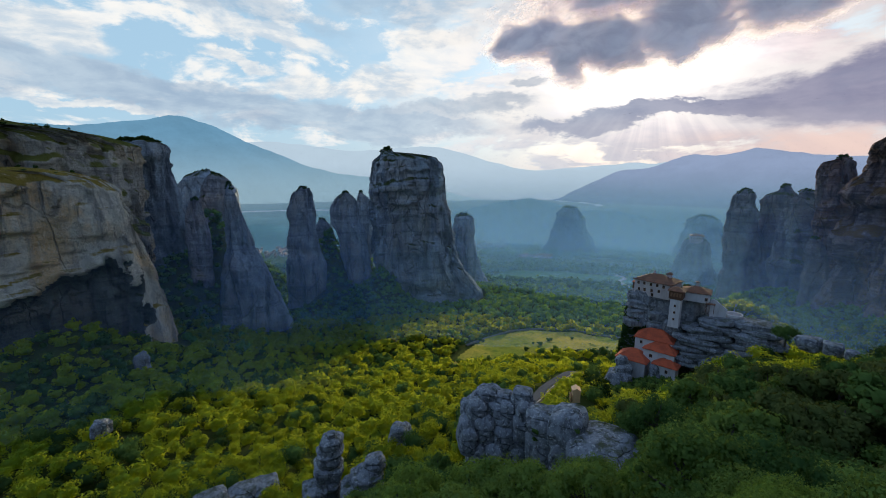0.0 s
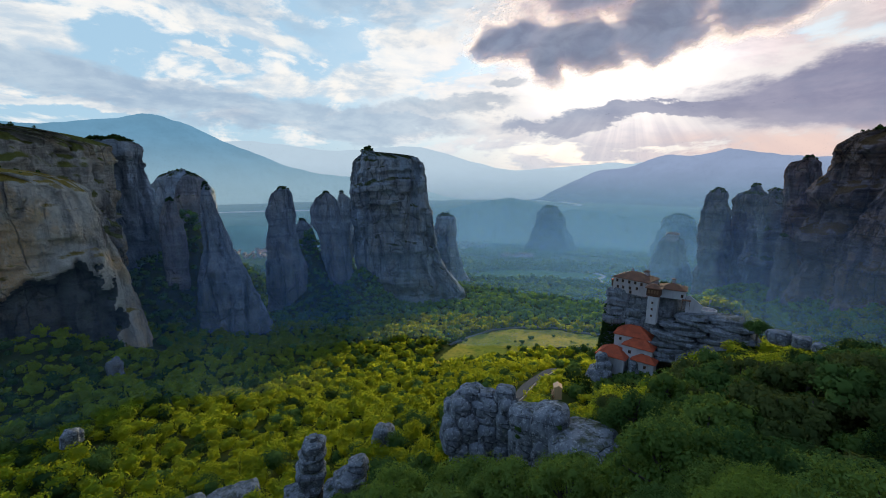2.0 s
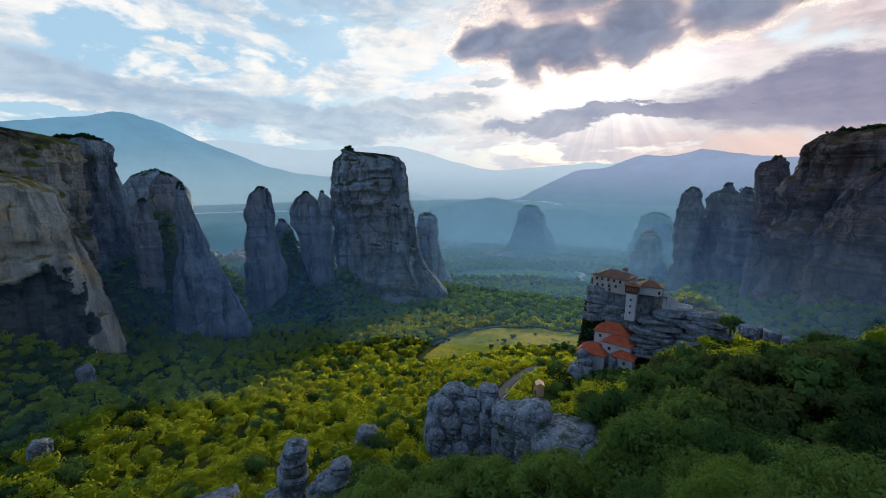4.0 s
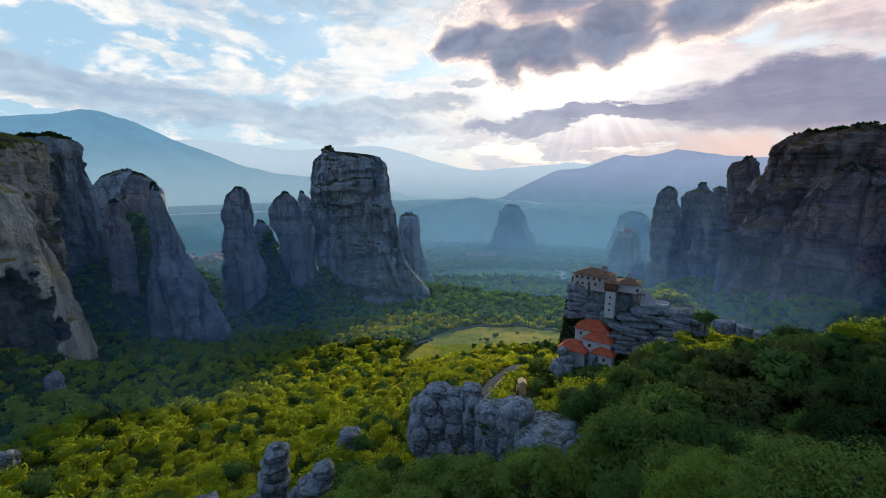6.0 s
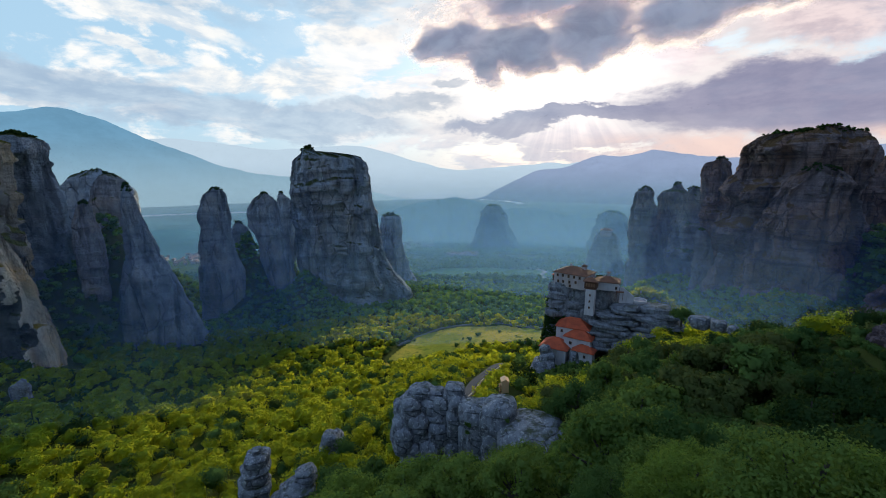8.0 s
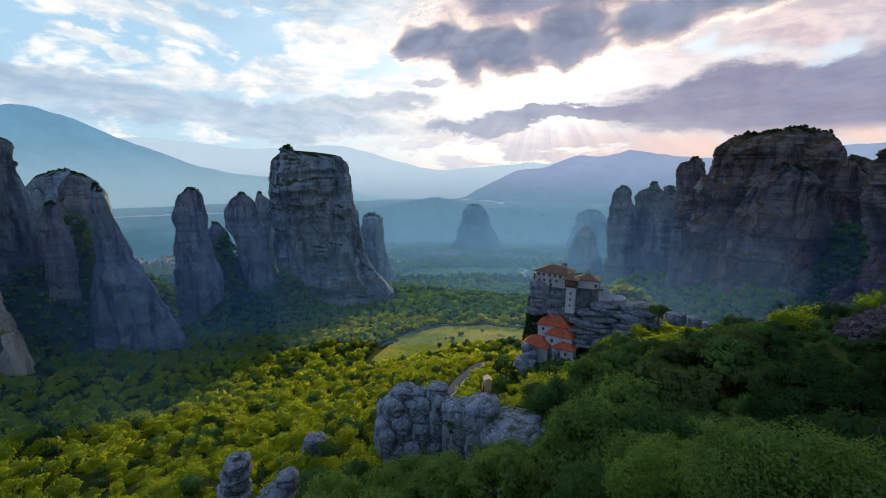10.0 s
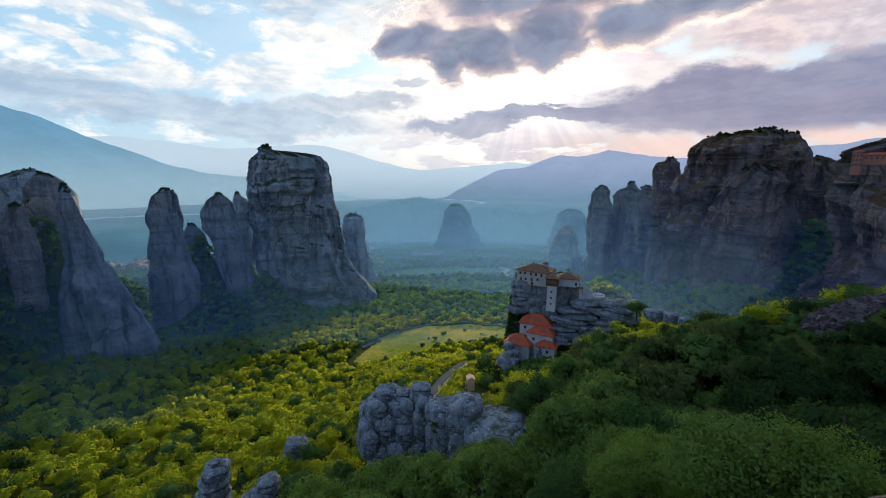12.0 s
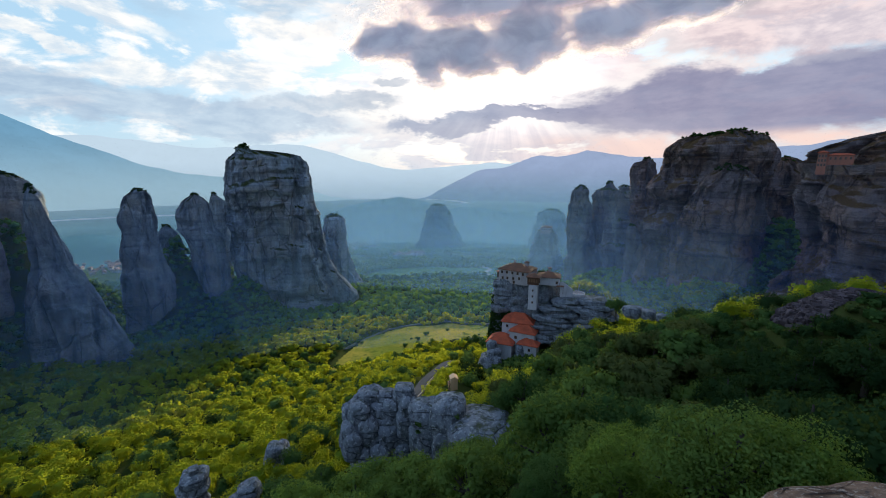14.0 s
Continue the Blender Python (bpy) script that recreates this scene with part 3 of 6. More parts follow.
def build_cloud():
    """The dark cumulus that hangs before the sun."""
    nu, nv = 120, 50
    th, ph = np.linspace(0, 2 * np.pi, nu, endpoint=False), np.linspace(-np.pi / 2, np.pi / 2, nv)
    c, q = np.cos(th)[None], np.sin(th)[None]
    cp, sp = np.cos(ph)[:, None] + 1e-4, np.sin(ph)[:, None]
    P = np.stack([2300 * cp * c, 110 * cp * q, 560 * sp + 0 * c], -1)
    P = P * (1 + np.array([0.05, 0.25, 0.08]) * fbm(P / 260.0 + 3, 3)[..., None]) - np.array([150, 0, 0])
    ob = new("backdrop_cloud", mesh_of("backdrop_cloud", P.reshape(-1, 3), grid_faces(nu, nv, True), material("cloud_vapour", cloud_build), True))
    ob.location, ob.rotation_euler = compass(29.5, 3500, 1262), (0, radians(-3), radians(-29.5))
    tagged(ob, "dark grey cumulus cloud hanging before the sun", "cloud", kind="structure")


build_cloud()

# ---------------------------------------------------------------- cliffs and rock towers


FEET, CAPS = [], []


def tower(name, label, mat, az, d, rows, depth=0.75, seed=1, nu=150, nv=110, box=2.6, rough=1.0, strata=1.0, turn=0.0, hollows=(), group="rock towers"):
    """A rock tower: rows of (height, left edge, right edge) across the line of sight at azimuth az, d metres out.
    depth: its thickness over its width; box: how square its plan is; turn: degrees about its axis."""
    nu, nv = int(nu * 0.9), int(nv * 0.82)
    z = np.array([r[0] for r in rows], float)
    L, Rr = np.array([r[1] for r in rows], float), np.array([r[2] for r in rows], float)
    zz = z[0] + (z[-1] - z[0]) * np.linspace(0, 1, nv) ** 1.0
    li, ri = np.interp(-zz, -z, L), np.interp(-zz, -z, Rr)
    th = np.linspace(0, 2 * np.pi, nu, endpoint=False) + 0.0
    cx, hw = (li + ri) / 2, (ri - li) / 2
    c, s = np.cos(th), np.sin(th)
    e = 2.0 / box
    px, py = np.sign(c) * np.abs(c) ** e, np.sign(s) * np.abs(s) ** e
    wide = max(hw.max() * 0.35, 1)
    hd = depth * (0.45 * hw + 0.55 * wide)
    U = cx[:, None] + hw[:, None] * px[None]
    V = hd[:, None] * py[None]
    Z = zz[:, None] + 0 * U
    P = np.stack([U, V, Z], -1)
    S = seed * 13.7
    out = np.stack([px[None] + 0 * U, py[None] / max(depth, 0.3) + 0 * U, 0 * U], -1)
    out /= np.linalg.norm(out, axis=-1, keepdims=True) + 1e-6
    Lq = float(np.clip(hw.max(), 14, 60))
    Q = P / Lq
    ridge_n = 1 - 2 * np.abs(fbm(np.stack([Q[..., 0] * 1.7 + S, Q[..., 1] * 1.7, Q[..., 2] * 0.22], -1), 3))
    chim = np.abs(fbm(np.stack([Q[..., 0] * 1.3 + S + 40, Q[..., 1] * 1.3, Q[..., 2] * 0.12], -1), 2))
    lump = fbm(Q * np.array([1.1, 1.1, 0.8]) + S, 4, 0.55)
    ledge = vnoise(np.stack([Q[..., 0] * 0.5 + S, Q[..., 1] * 0.5, Q[..., 2] * 3.2 + 0.6 * lump], -1))
    chip = fbm(np.stack([U * 0.13 + S, V * 0.13, Z * 0.10], -1), 4, 0.6)
    pillar = np.abs(vnoise(np.stack([Q[..., 0] * 2.3 + S + 9, Q[..., 1] * 2.3, Q[..., 2] * 0.35 + 0.3 * lump], -1))) ** 0.6
    pillar = pillar + 0.5 * np.abs(vnoise(np.stack([Q[..., 0] * 5.1 + S + 5, Q[..., 1] * 5.1, Q[..., 2] * 0.6 + 0.3 * lump], -1))) ** 0.6
    bed = vnoise(np.stack([Q[..., 0] * 0.4 + S, Q[..., 1] * 0.4, Z / 6.5 + 0.8 * lump], -1))
    disp = rough * (0.06 * Lq * ridge_n + 0.10 * Lq * lump - 0.14 * Lq * np.exp(-(chim / 0.08) ** 2) + 1.3 * chip)
    disp = disp + rough * 0.07 * Lq * (pillar - 0.8) + strata * 0.8 * np.sign(bed) * np.abs(bed) ** 0.4
    for w, hz, amp in ((0.75, 24.0, 0.085), (0.36, 11.0, 0.045)):      # joint blocks, stepped in and out
        cu = np.floor(th[None] * 2.2 / w + 0.55 * lump + S).astype(int)
        cz = np.floor(Z / hz + 0.35 * lump + 7.3 * LATTICE[cu & 63, 3, seed & 63]).astype(int)
        disp = disp + rough * amp * Lq * (2 * LATTICE[cu & 63, cz & 63, (seed * 5 + int(hz)) & 63] - 1)
    cave = 0 * U
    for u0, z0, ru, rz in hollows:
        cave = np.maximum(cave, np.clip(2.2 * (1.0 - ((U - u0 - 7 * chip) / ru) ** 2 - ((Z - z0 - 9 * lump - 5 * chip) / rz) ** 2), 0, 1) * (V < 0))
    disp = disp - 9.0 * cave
    disp = disp + strata * 0.05 * Lq * np.sign(ledge) * np.abs(ledge) ** 0.5 - 0.05 * Lq
    edge = np.clip(hw / (0.3 * hw.max()), 0.2, 1.0)[:, None]
    P = P + out * (disp * edge)[..., None] * np.array([0.65, 1.25, 0.0])
    # rounded cap
    caps, ncap = [], 8
    topc = P[0].mean(0)
    for q in range(1, ncap + 1):
        k = 1 - q / ncap
        ring = topc + (P[0] - topc) * max(k, 0.02)
        ring[:, 2] = P[0][:, 2] + (1 - k * k) * min(4.0, 0.12 * hw.max()) + 0.07 * Lq * fbm(ring / Lq * 2.5 + S, 4, 0.6) * (1 - k * k)
        caps.append(ring)
    P = np.concatenate([np.stack(caps[::-1]), P])
    a = radians(az)
    ct, st = math.cos(radians(turn)), math.sin(radians(turn))
    U, V = P[..., 0] * ct - P[..., 1] * st, P[..., 0] * st + P[..., 1] * ct
    D = d + V
    X = D * math.sin(a) + U * math.cos(a)
    Y = D * math.cos(a) - U * math.sin(a)
    base = Vector((d * math.sin(a), d * math.cos(a), 0))
    v = np.stack([X - base.x, Y - base.y, P[..., 2]], -1).reshape(-1, 3)
    ob = new(name, mesh_of(name, v, grid_faces(nu, len(P), True), mat, True))
    ob.location = base
    # faces inside the hollows take a darker rock
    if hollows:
        ob.data.materials.append(ROCK_HOLLOW)
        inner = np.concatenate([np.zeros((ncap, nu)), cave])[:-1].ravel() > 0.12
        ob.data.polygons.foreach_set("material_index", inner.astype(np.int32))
    FEET.append((az, d, z, L, Rr, hd.max()))
    CAPS.append((ob, v.reshape(len(P), nu, 3)[2:ncap + 1].reshape(-1, 3)))
    return tagged(ob, label, "cliff" if "cliff" in name else "rock", group)


def skirt(rows, down=40, flare=1.15):
    z, a, b = rows[-1]
    m, h = (a + b) / 2, (b - a) / 2 * flare
    return rows + [(z - down, m - h, m + h)]


W, R2 = "grey conglomerate rock tower rising from the woods", "rock towers in the valley"
tower("cliff", "rugged upper rock with grassy shelves above a cliff", ROCK_SHELF, -42.1, 440,
      skirt([(328, -170, 6), (324, -175, 27), (318, -178, 45), (299, -182, 49), (273, -186, 48), (247, -190, 48), (200, -195, 50)], 40, 1.0), 0.34, 3, 280, 100, 2.2, 1.5, 1.2)
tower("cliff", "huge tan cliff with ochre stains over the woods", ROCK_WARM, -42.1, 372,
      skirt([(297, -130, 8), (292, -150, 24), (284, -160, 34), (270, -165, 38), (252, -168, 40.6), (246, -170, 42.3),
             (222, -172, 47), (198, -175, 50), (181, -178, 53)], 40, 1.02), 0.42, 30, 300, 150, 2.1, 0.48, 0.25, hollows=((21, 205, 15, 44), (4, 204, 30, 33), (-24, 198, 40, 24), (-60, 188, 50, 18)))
tower("cliff", "grey rock cliff with a flat wooded top", ROCK, -36.5, 480,
      skirt([(323.9, -5.5, 25.3), (321.4, -9.0, 30.8), (314.4, -11.4, 33.7), (299.0, -15.0, 35.4), (278.3, -19.3, 37.0), (246.5, -24.7, 39.5), (213.9, -30.2, 42.1), (152.3, -40.8, 42.1)]), 0.8, 4, 170, 120, 3.0, 0.8)
tower("rock_tower", "slender grey-brown rock tower beside a cliff", ROCK_TAN, -31.8, 440,
      skirt([(271.7, 4.4, 11.0), (268.1, 1.4, 13.8), (258.9, -1.2, 15.2), (243.3, -3.5, 17.9), (227.3, -2.3, 19.3), (205.8, -1.6, 18.4), (156.7, -7.1, 13.6)]), 0.8, 5, 110, 100, 3.0, 0.5)
tower("rock_tower", "rounded grey-brown rock tower with a domed top", ROCK_TAN, -28.8, 495,
      skirt([(292.4, -3.9, 10.0), (289.0, -8.2, 16.0), (279.2, -11.6, 18.4), (264.6, -14.4, 19.3), (240.9, -17.5, 20.7), (179.9, -26.9, 21.4)]), 0.8, 6, 110, 100, 2.6, 0.5)
tower("rock_tower", "leaning grey rock tower with a broad foot", ROCK, -26.7, 430,
      skirt([(281.7, -5.8, 0.2), (276.6, -7.6, 3.5), (263.7, -9.5, 5.8), (247.8, -9.9, 10.8), (226.2, -11.2, 17.5), (203.9, -13.9, 25.5), (181.1, -17.6, 34.8), (148.9, -22.9, 44.6)]), 0.8, 7, 130, 110, 2.8, 0.55)
tower("rock_tower", "low rounded rock dome far behind the cliffs", ROCK, -29.8, 750,
      skirt([(292.9, -14.9, 22.3), (288.6, -26.3, 34.6), (273.0, -35.7, 46.2), (211.2, -50.2, 54.4)]), 0.8, 8, 90, 60, rough=0.5)
tower("rock_tower", W, ROCK, -18.8, 500,
      skirt([(278, -5, 10), (273, -12, 14), (256, -17, 14.7), (239, -16, 13.5), (223, -17.6, 17), (190, -20, 22), (155, -23, 24), (127, -27, 27)]), 0.8, 9, 130, 100, rough=0.6)
tower("rock_tower", "low rock stump between two towers", ROCK, -16.2, 540,
      skirt([(237, -6, 4), (230, -10, 11), (194, -15, 18), (134, -23, 22)]), 0.8, 10, 80, 60, rough=0.6)
tower("rock_tower", W, ROCK, -12.5, 510,
      skirt([(272, -10, -1), (266, -18, 5), (257, -24, 8), (237, -25, 12), (226, -17, 17), (198, -14, 19), (162, -7, 24), (125, 3, 31)]), 0.8, 11, 130, 100, rough=0.6)
tower("rock_tower", "small blunt rock pinnacle behind a great butte", ROCK, -11, 580,
      skirt([(268, -5, 2), (261, -8, 11), (224, -11, 13), (126, -17, 14)]), 0.8, 12, 80, 70, rough=0.5)
tower("rock_tower", "great flat-topped grey rock butte with sheer walls", ROCK, -3.9, 521,
      skirt([(320.9, -42.3, -24.1), (318.8, -43.6, 8.7), (314.6, -46.2, 28.2), (307.8, -49.5, 37.9), (293.2, -53.5, 40.3), (280.5, -55.6, 42.2), (254.5, -56.0, 46.1), (221.1, -54.0, 50.4), (193.5, -52.7, 57.3), (172.2, -51.4, 66.7), (155.8, -49.0, 79.5), (131.1, -48.4, 93.2)]), 0.7, 13, 270, 180, 3.2, 0.8, 1.2)
tower("rock_tower", "smooth grey rock finger beside a great butte", ROCK, 3.2, 640,
      skirt([(230.3, -17.8, 9.1), (225.2, -20.4, 12.2), (208.2, -22.0, 13.3), (182.2, -21.6, 15.7), (155.6, -20.4, 23.2), (133.0, -18.9, 33.6), (109.8, -18.2, 46.1)]), 0.8, 14, 90, 80, rough=0.4)
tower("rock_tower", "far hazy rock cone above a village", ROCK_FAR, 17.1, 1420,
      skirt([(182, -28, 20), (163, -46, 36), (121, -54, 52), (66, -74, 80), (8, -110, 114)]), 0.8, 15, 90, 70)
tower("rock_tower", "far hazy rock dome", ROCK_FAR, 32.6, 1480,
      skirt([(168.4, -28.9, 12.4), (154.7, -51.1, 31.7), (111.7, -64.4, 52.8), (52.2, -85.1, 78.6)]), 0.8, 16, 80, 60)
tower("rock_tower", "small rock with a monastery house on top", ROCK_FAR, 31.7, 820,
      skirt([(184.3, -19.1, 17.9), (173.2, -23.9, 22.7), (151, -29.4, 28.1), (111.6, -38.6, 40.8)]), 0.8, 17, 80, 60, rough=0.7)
B = "violet-grey rock tower at the edge of a massif"
tower("rock_tower", B, ROCK_DUSK, 36.9, 640,
      skirt([(274.6, -21.4, -3.6), (269.7, -25.9, -1.0), (253.3, -28.0, 2.4), (220.2, -30.0, 6.2), (186.7, -28.0, 13.2), (135.3, -28.3, 24.6)]), 0.8, 18, 110, 110, 3.6, 0.6, 1.8)
tower("rock_tower", B, ROCK_DUSK, 39.4, 665,
      skirt([(280.9, -8.0, 2.8), (276.8, -9.3, 4.6), (271.8, -19.9, 11.1), (264.4, -24.9, 14.7), (244.4, -26.7, 18.5), (202.2, -25.4, 25.7), (132.8, -22.3, 37.4)]), 0.8, 19, 100, 100, 3.6, 0.6, 1.8)
tower("rock_tower", B, ROCK_DUSK, 41.4, 600,
      skirt([(278.0, -12.5, 2.4), (273.6, -17.7, 8.1), (267.8, -24.2, 21.8), (250.8, -27.2, 27.2), (213.4, -27.2, 34.4), (144.2, -25.0, 48.4)]), 0.8, 20, 130, 110, 3.4, 0.8, 1.8)
tower("rock_tower", "square-topped brown rock tower beside a massif", ROCK_RED, 43.6, 560,
      skirt([(311.8, -9.6, 2.4), (309.2, -19.2, 5.1), (301.9, -22.4, 6.3), (288.6, -21.9, 9.3), (268.6, -19.6, 15.9), (214.2, -13.7, 30.4), (158.1, -10.3, 41.6)]), 0.8, 21, 120, 110, 4.0, 0.8, 1.8)
tower("cliff", "great brown rock massif with a wooded top", ROCK_RED, 50.3, 490,
      skirt([(332.6, -30.1, 38.9), (330.6, -34.9, 40.8), (326.4, -39.5, 41.7), (320.1, -43.9, 42.0), (310.0, -48.1, 42.3), (296.5, -53.0, 43.1), (277.2, -56.5, 42.8), (246.1, -58.0, 43.7), (217.2, -57.5, 44.4), (175.5, -58.2, 47.7)]), 0.8, 22, 260, 170, 3.4, 1.0, 2.2)
tower("cliff", "rounded brown rock buttress leaning on a massif", ROCK_RED, 51.3, 448,
      skirt([(300.9, -10.5, 19.6), (296, -16.8, 22.5), (282.1, -25, 24.1), (261.8, -32.1, 25.6), (248.8, -35.4, 25.4), (225.3, -35, 25.7), (187.9, -34.1, 29)]), 0.55, 26, 200, 130, 2.6, 0.9, 2.0)
tower("rock_tower", "thin pale rock needle against a massif", ROCK_DUSK, 42.6, 500,
      skirt([(240.6, -7.9, -0.6), (238.2, -9.4, 3), (222, -9.3, 7.7), (203.1, -9.4, 12.7), (164.5, -10.4, 22.7)]), 0.8, 23, 70, 70, rough=0.4)
tower("cliff", "dark wooded rock saddle between two massifs", ROCK_RED, 57.2, 540,
      skirt([(310, -28, 5), (297, -33, 19), (247, -37, 37), (166, -32, 55)]), 0.8, 24, 110, 80)
tower("cliff", "brown rock massif with terraces and a long top", ROCK_RED, 70, 400,
      skirt([(326, -40, 190), (322, -56, 200), (314, -74, 205), (305, -90, 210), (288, -89, 214), (268, -88, 218), (250, -87, 222), (225, -86, 226)]), 0.5, 25, 280, 150, 3.0, 1.2, 2.2)


def boulder_mesh(name, w, dp, h, mat, seed, box=2.6, rough=0.10, nu=34, nv=24, strata=0.0):
    """A rounded weathered block, centred on its origin."""
    th, ph = np.linspace(0, 2 * np.pi, nu, endpoint=False), np.linspace(-np.pi / 2, np.pi / 2, nv)
    e = 2.0 / box
    c, q = np.cos(th), np.sin(th)
    cp, sp = np.cos(ph), np.sin(ph)
    cp[0] = cp[-1] = 1e-5
    f = lambda v: np.sign(v) * np.abs(v) ** e
    P = np.stack([f(cp)[:, None] * f(c)[None] * w / 2, f(cp)[:, None] * f(q)[None] * dp / 2, f(sp)[:, None] * h / 2 + 0 * c[None]], -1)
    m = min(w, dp, h)
    n = fbm(P / m * 1.6 + seed * 7.7, 5, 0.55)
    if strata:
        n = n + strata * vnoise(np.stack([P[..., 0] * 0.05 + seed, P[..., 1] * 0.05, P[..., 2] / h * 7], -1))
    crack = np.abs(fbm(P / m * 0.8 + seed * 3.1 + 20, 2))
    P = P * (1 + rough * n[..., None] - 0.13 * np.exp(-(crack / 0.05) ** 2)[..., None])
    return mesh_of(name, P.reshape(-1, 3), grid_faces(nu, nv, True), mat, True)


def outcrop(label, blocks, mat, group="", category="rock", name="rock_outcrop", tall=1.10, box=3.3, strata=0.0, deep=1.0, wide=0.95, rough=0.14):
    """A rock made of rounded blocks: rows of azimuth, metres out, height of the middle, width, height."""
    a0, d0, z0 = blocks[0][:3]
    base = compass(a0, d0, min(b[2] - b[4] / 2 for b in blocks))
    root = new(name)
    root.location = base
    for k, (a, d, z, w, h) in enumerate(blocks):
        ob = new("boulder", boulder_mesh("boulder", w * wide, w * deep, h * tall, mat, k + d0 * 0.37, box, rough, strata=strata))
        ob.parent = root
        ob.location = compass(a, d + w * 0.15, z) - base
        ob.rotation_euler = (0, radians((k * 37 % 11) - 5), radians(-a + (k * 53 % 31) - 15))
        FEET.append((a, d + w * 0.15, np.array([z + 99, z - 99]), np.array([-w / 2, -w / 2]), np.array([w / 2, w / 2]), w / 2))
    return tagged(root, label, category, group)


outcrop("cluster of rounded grey boulders with deep joints", [
    (6.8, 93.2, 245.7, 5.9, 5.1), (3.6, 92.7, 242.5, 3, 5), (9, 92.4, 245.9, 5.6, 3.8), (11.9, 91.5, 247.5, 5.1, 4.3), (5.2, 90, 243.4, 5.2, 7), (8.4, 91.4, 243.1, 5.9, 5.8),
    (9.9, 90.4, 243.3, 4.1, 7.2), (12.5, 89.7, 244.2, 5.3, 7.2), (3.7, 89.1, 238.8, 5, 7.5), (6.5, 89, 239.3, 5.2, 8), (9.4, 90.2, 239.8, 4.8, 6.6), (12.1, 88.9, 241.6, 4.7, 7.4),
    (4.2, 87.9, 237.1, 4.8, 7.1), (6.8, 89.4, 236.6, 4.7, 7.4), (9.4, 89.2, 237.8, 5.6, 6.6), (11.9, 89.2, 237.1, 4.3, 7.9), (5.3, 87.9, 233.7, 4.9, 6.2), (8.3, 87.5, 233.8, 5.2, 7.4),
    (11.3, 88.9, 233.5, 5.4, 6.8), (7.5, 100.5, 234, 15, 12)], ROCK_NEAR, tall=1.0, box=3.2, wide=0.98, rough=0.15)
outcrop("tall split grey boulder with a shrub in its cleft", [
    (14.8, 86, 245.4, 7.7, 5.2), (13.6, 87, 238.1, 3.8, 7.9), (15.5, 85, 239.4, 5.6, 11.9), (14.5, 86, 238.7, 4.6, 11)], ROCK_NEAR, tall=1.0, wide=0.9)
outcrop("rounded grey boulder standing on a lower block", [
    (18.5, 84, 245.9, 8.3, 7.4), (18.1, 83, 238.9, 7.1, 9.5)], ROCK_NEAR)
outcrop("broad smooth grey rock dome with one long crack", [
    (23.4, 80, 244.4, 14.5, 6.4), (22.8, 79.5, 238.4, 14.0, 6.6), (28, 81, 243, 8, 7.5)], ROCK_NEAR, tall=1.0, box=3.0, rough=0.07)
outcrop("grey rock pinnacle of stacked rounded layers", [
    (-16.4, 100, 229.6, 5.6, 4.6), (-16.9, 100, 225.6, 6.4, 4.4), (-17.1, 100, 221.8, 7.2, 4.6), (-17.4, 99, 217.8, 7.0, 5.0),
    (-16.5, 100, 232.4, 2.2, 2.0), (-19.3, 97, 217.5, 6.5, 6.0)], ROCK_NEAR, strata=1.3, box=4.5, rough=0.12)
outcrop("leaning grey rock with a knob on top", [
    (-10.4, 95, 226.0, 5.4, 4.0), (-11.4, 94, 222.0, 7.5, 7.0), (-13.2, 93, 218.8, 7.5, 7.5), (-11.5, 93, 217.0, 9.0, 8.0)], ROCK_NEAR, strata=0.9, box=3.8, rough=0.16)
outcrop("low pale rock slabs among the trees", [
    (-28.7, 112, 212.8, 9.0, 2.4), (-32.6, 112, 213.4, 9.0, 2.4), (-25.8, 112, 212.8, 8.0, 2.4)], ROCK_BED)
for a, d, z, w, h in ((-37.8, 300, 183.5, 8.5, 12), (-42.3, 200, 200.5, 6.5, 6), (-6.4, 125, 213.8, 7.5, 8.0), (44.5, 130, 250, 4, 5)):
    outcrop("grey boulder half hidden among the trees", [(a, d, z - 1.5, w * 0.8, h), (a + 80 / d, d + 1.5, z - 2.5, w * 0.7, h * 0.8), (a - 90 / d, d + 1, z - 3.2, w * 0.6, h * 0.7)],
            ROCK_NEAR, "boulders on the slope", box=4.0, strata=0.4, rough=0.2)
outcrop("weathered rock pillar standing below the monastery", [
    (24.8, 200, 212.0, 5.0, 5.6), (25.1, 199, 207.5, 8.0, 7.5), (24.7, 197, 203.0, 12.0, 9.4)], ROCK_NEAR, strata=0.5)
outcrop("small weathered rock pillar below the monastery", [
    (28.8, 203, 209.6, 5.0, 5.5), (28.9, 203, 204.9, 7.0, 7.3)], ROCK_NEAR, strata=0.5)
outcrop("brown weathered rock edge of the lookout", [(72, 7.6, 292.95, 4.4, 4.0), (86, 7.0, 292.9, 4.6, 4.0)], ROCK_BROWN, box=2.3)

# ---------------------------------------------------------------- monastery
MON_AZ, MON_D = 29.0, 215.0


def mon(u, v, z):
    """A place by the monastery: across, away and up."""
    a = radians(MON_AZ)
    return Vector(((MON_D + v) * math.sin(a) + u * math.cos(a), (MON_D + v) * math.cos(a) - u * math.sin(a), z))


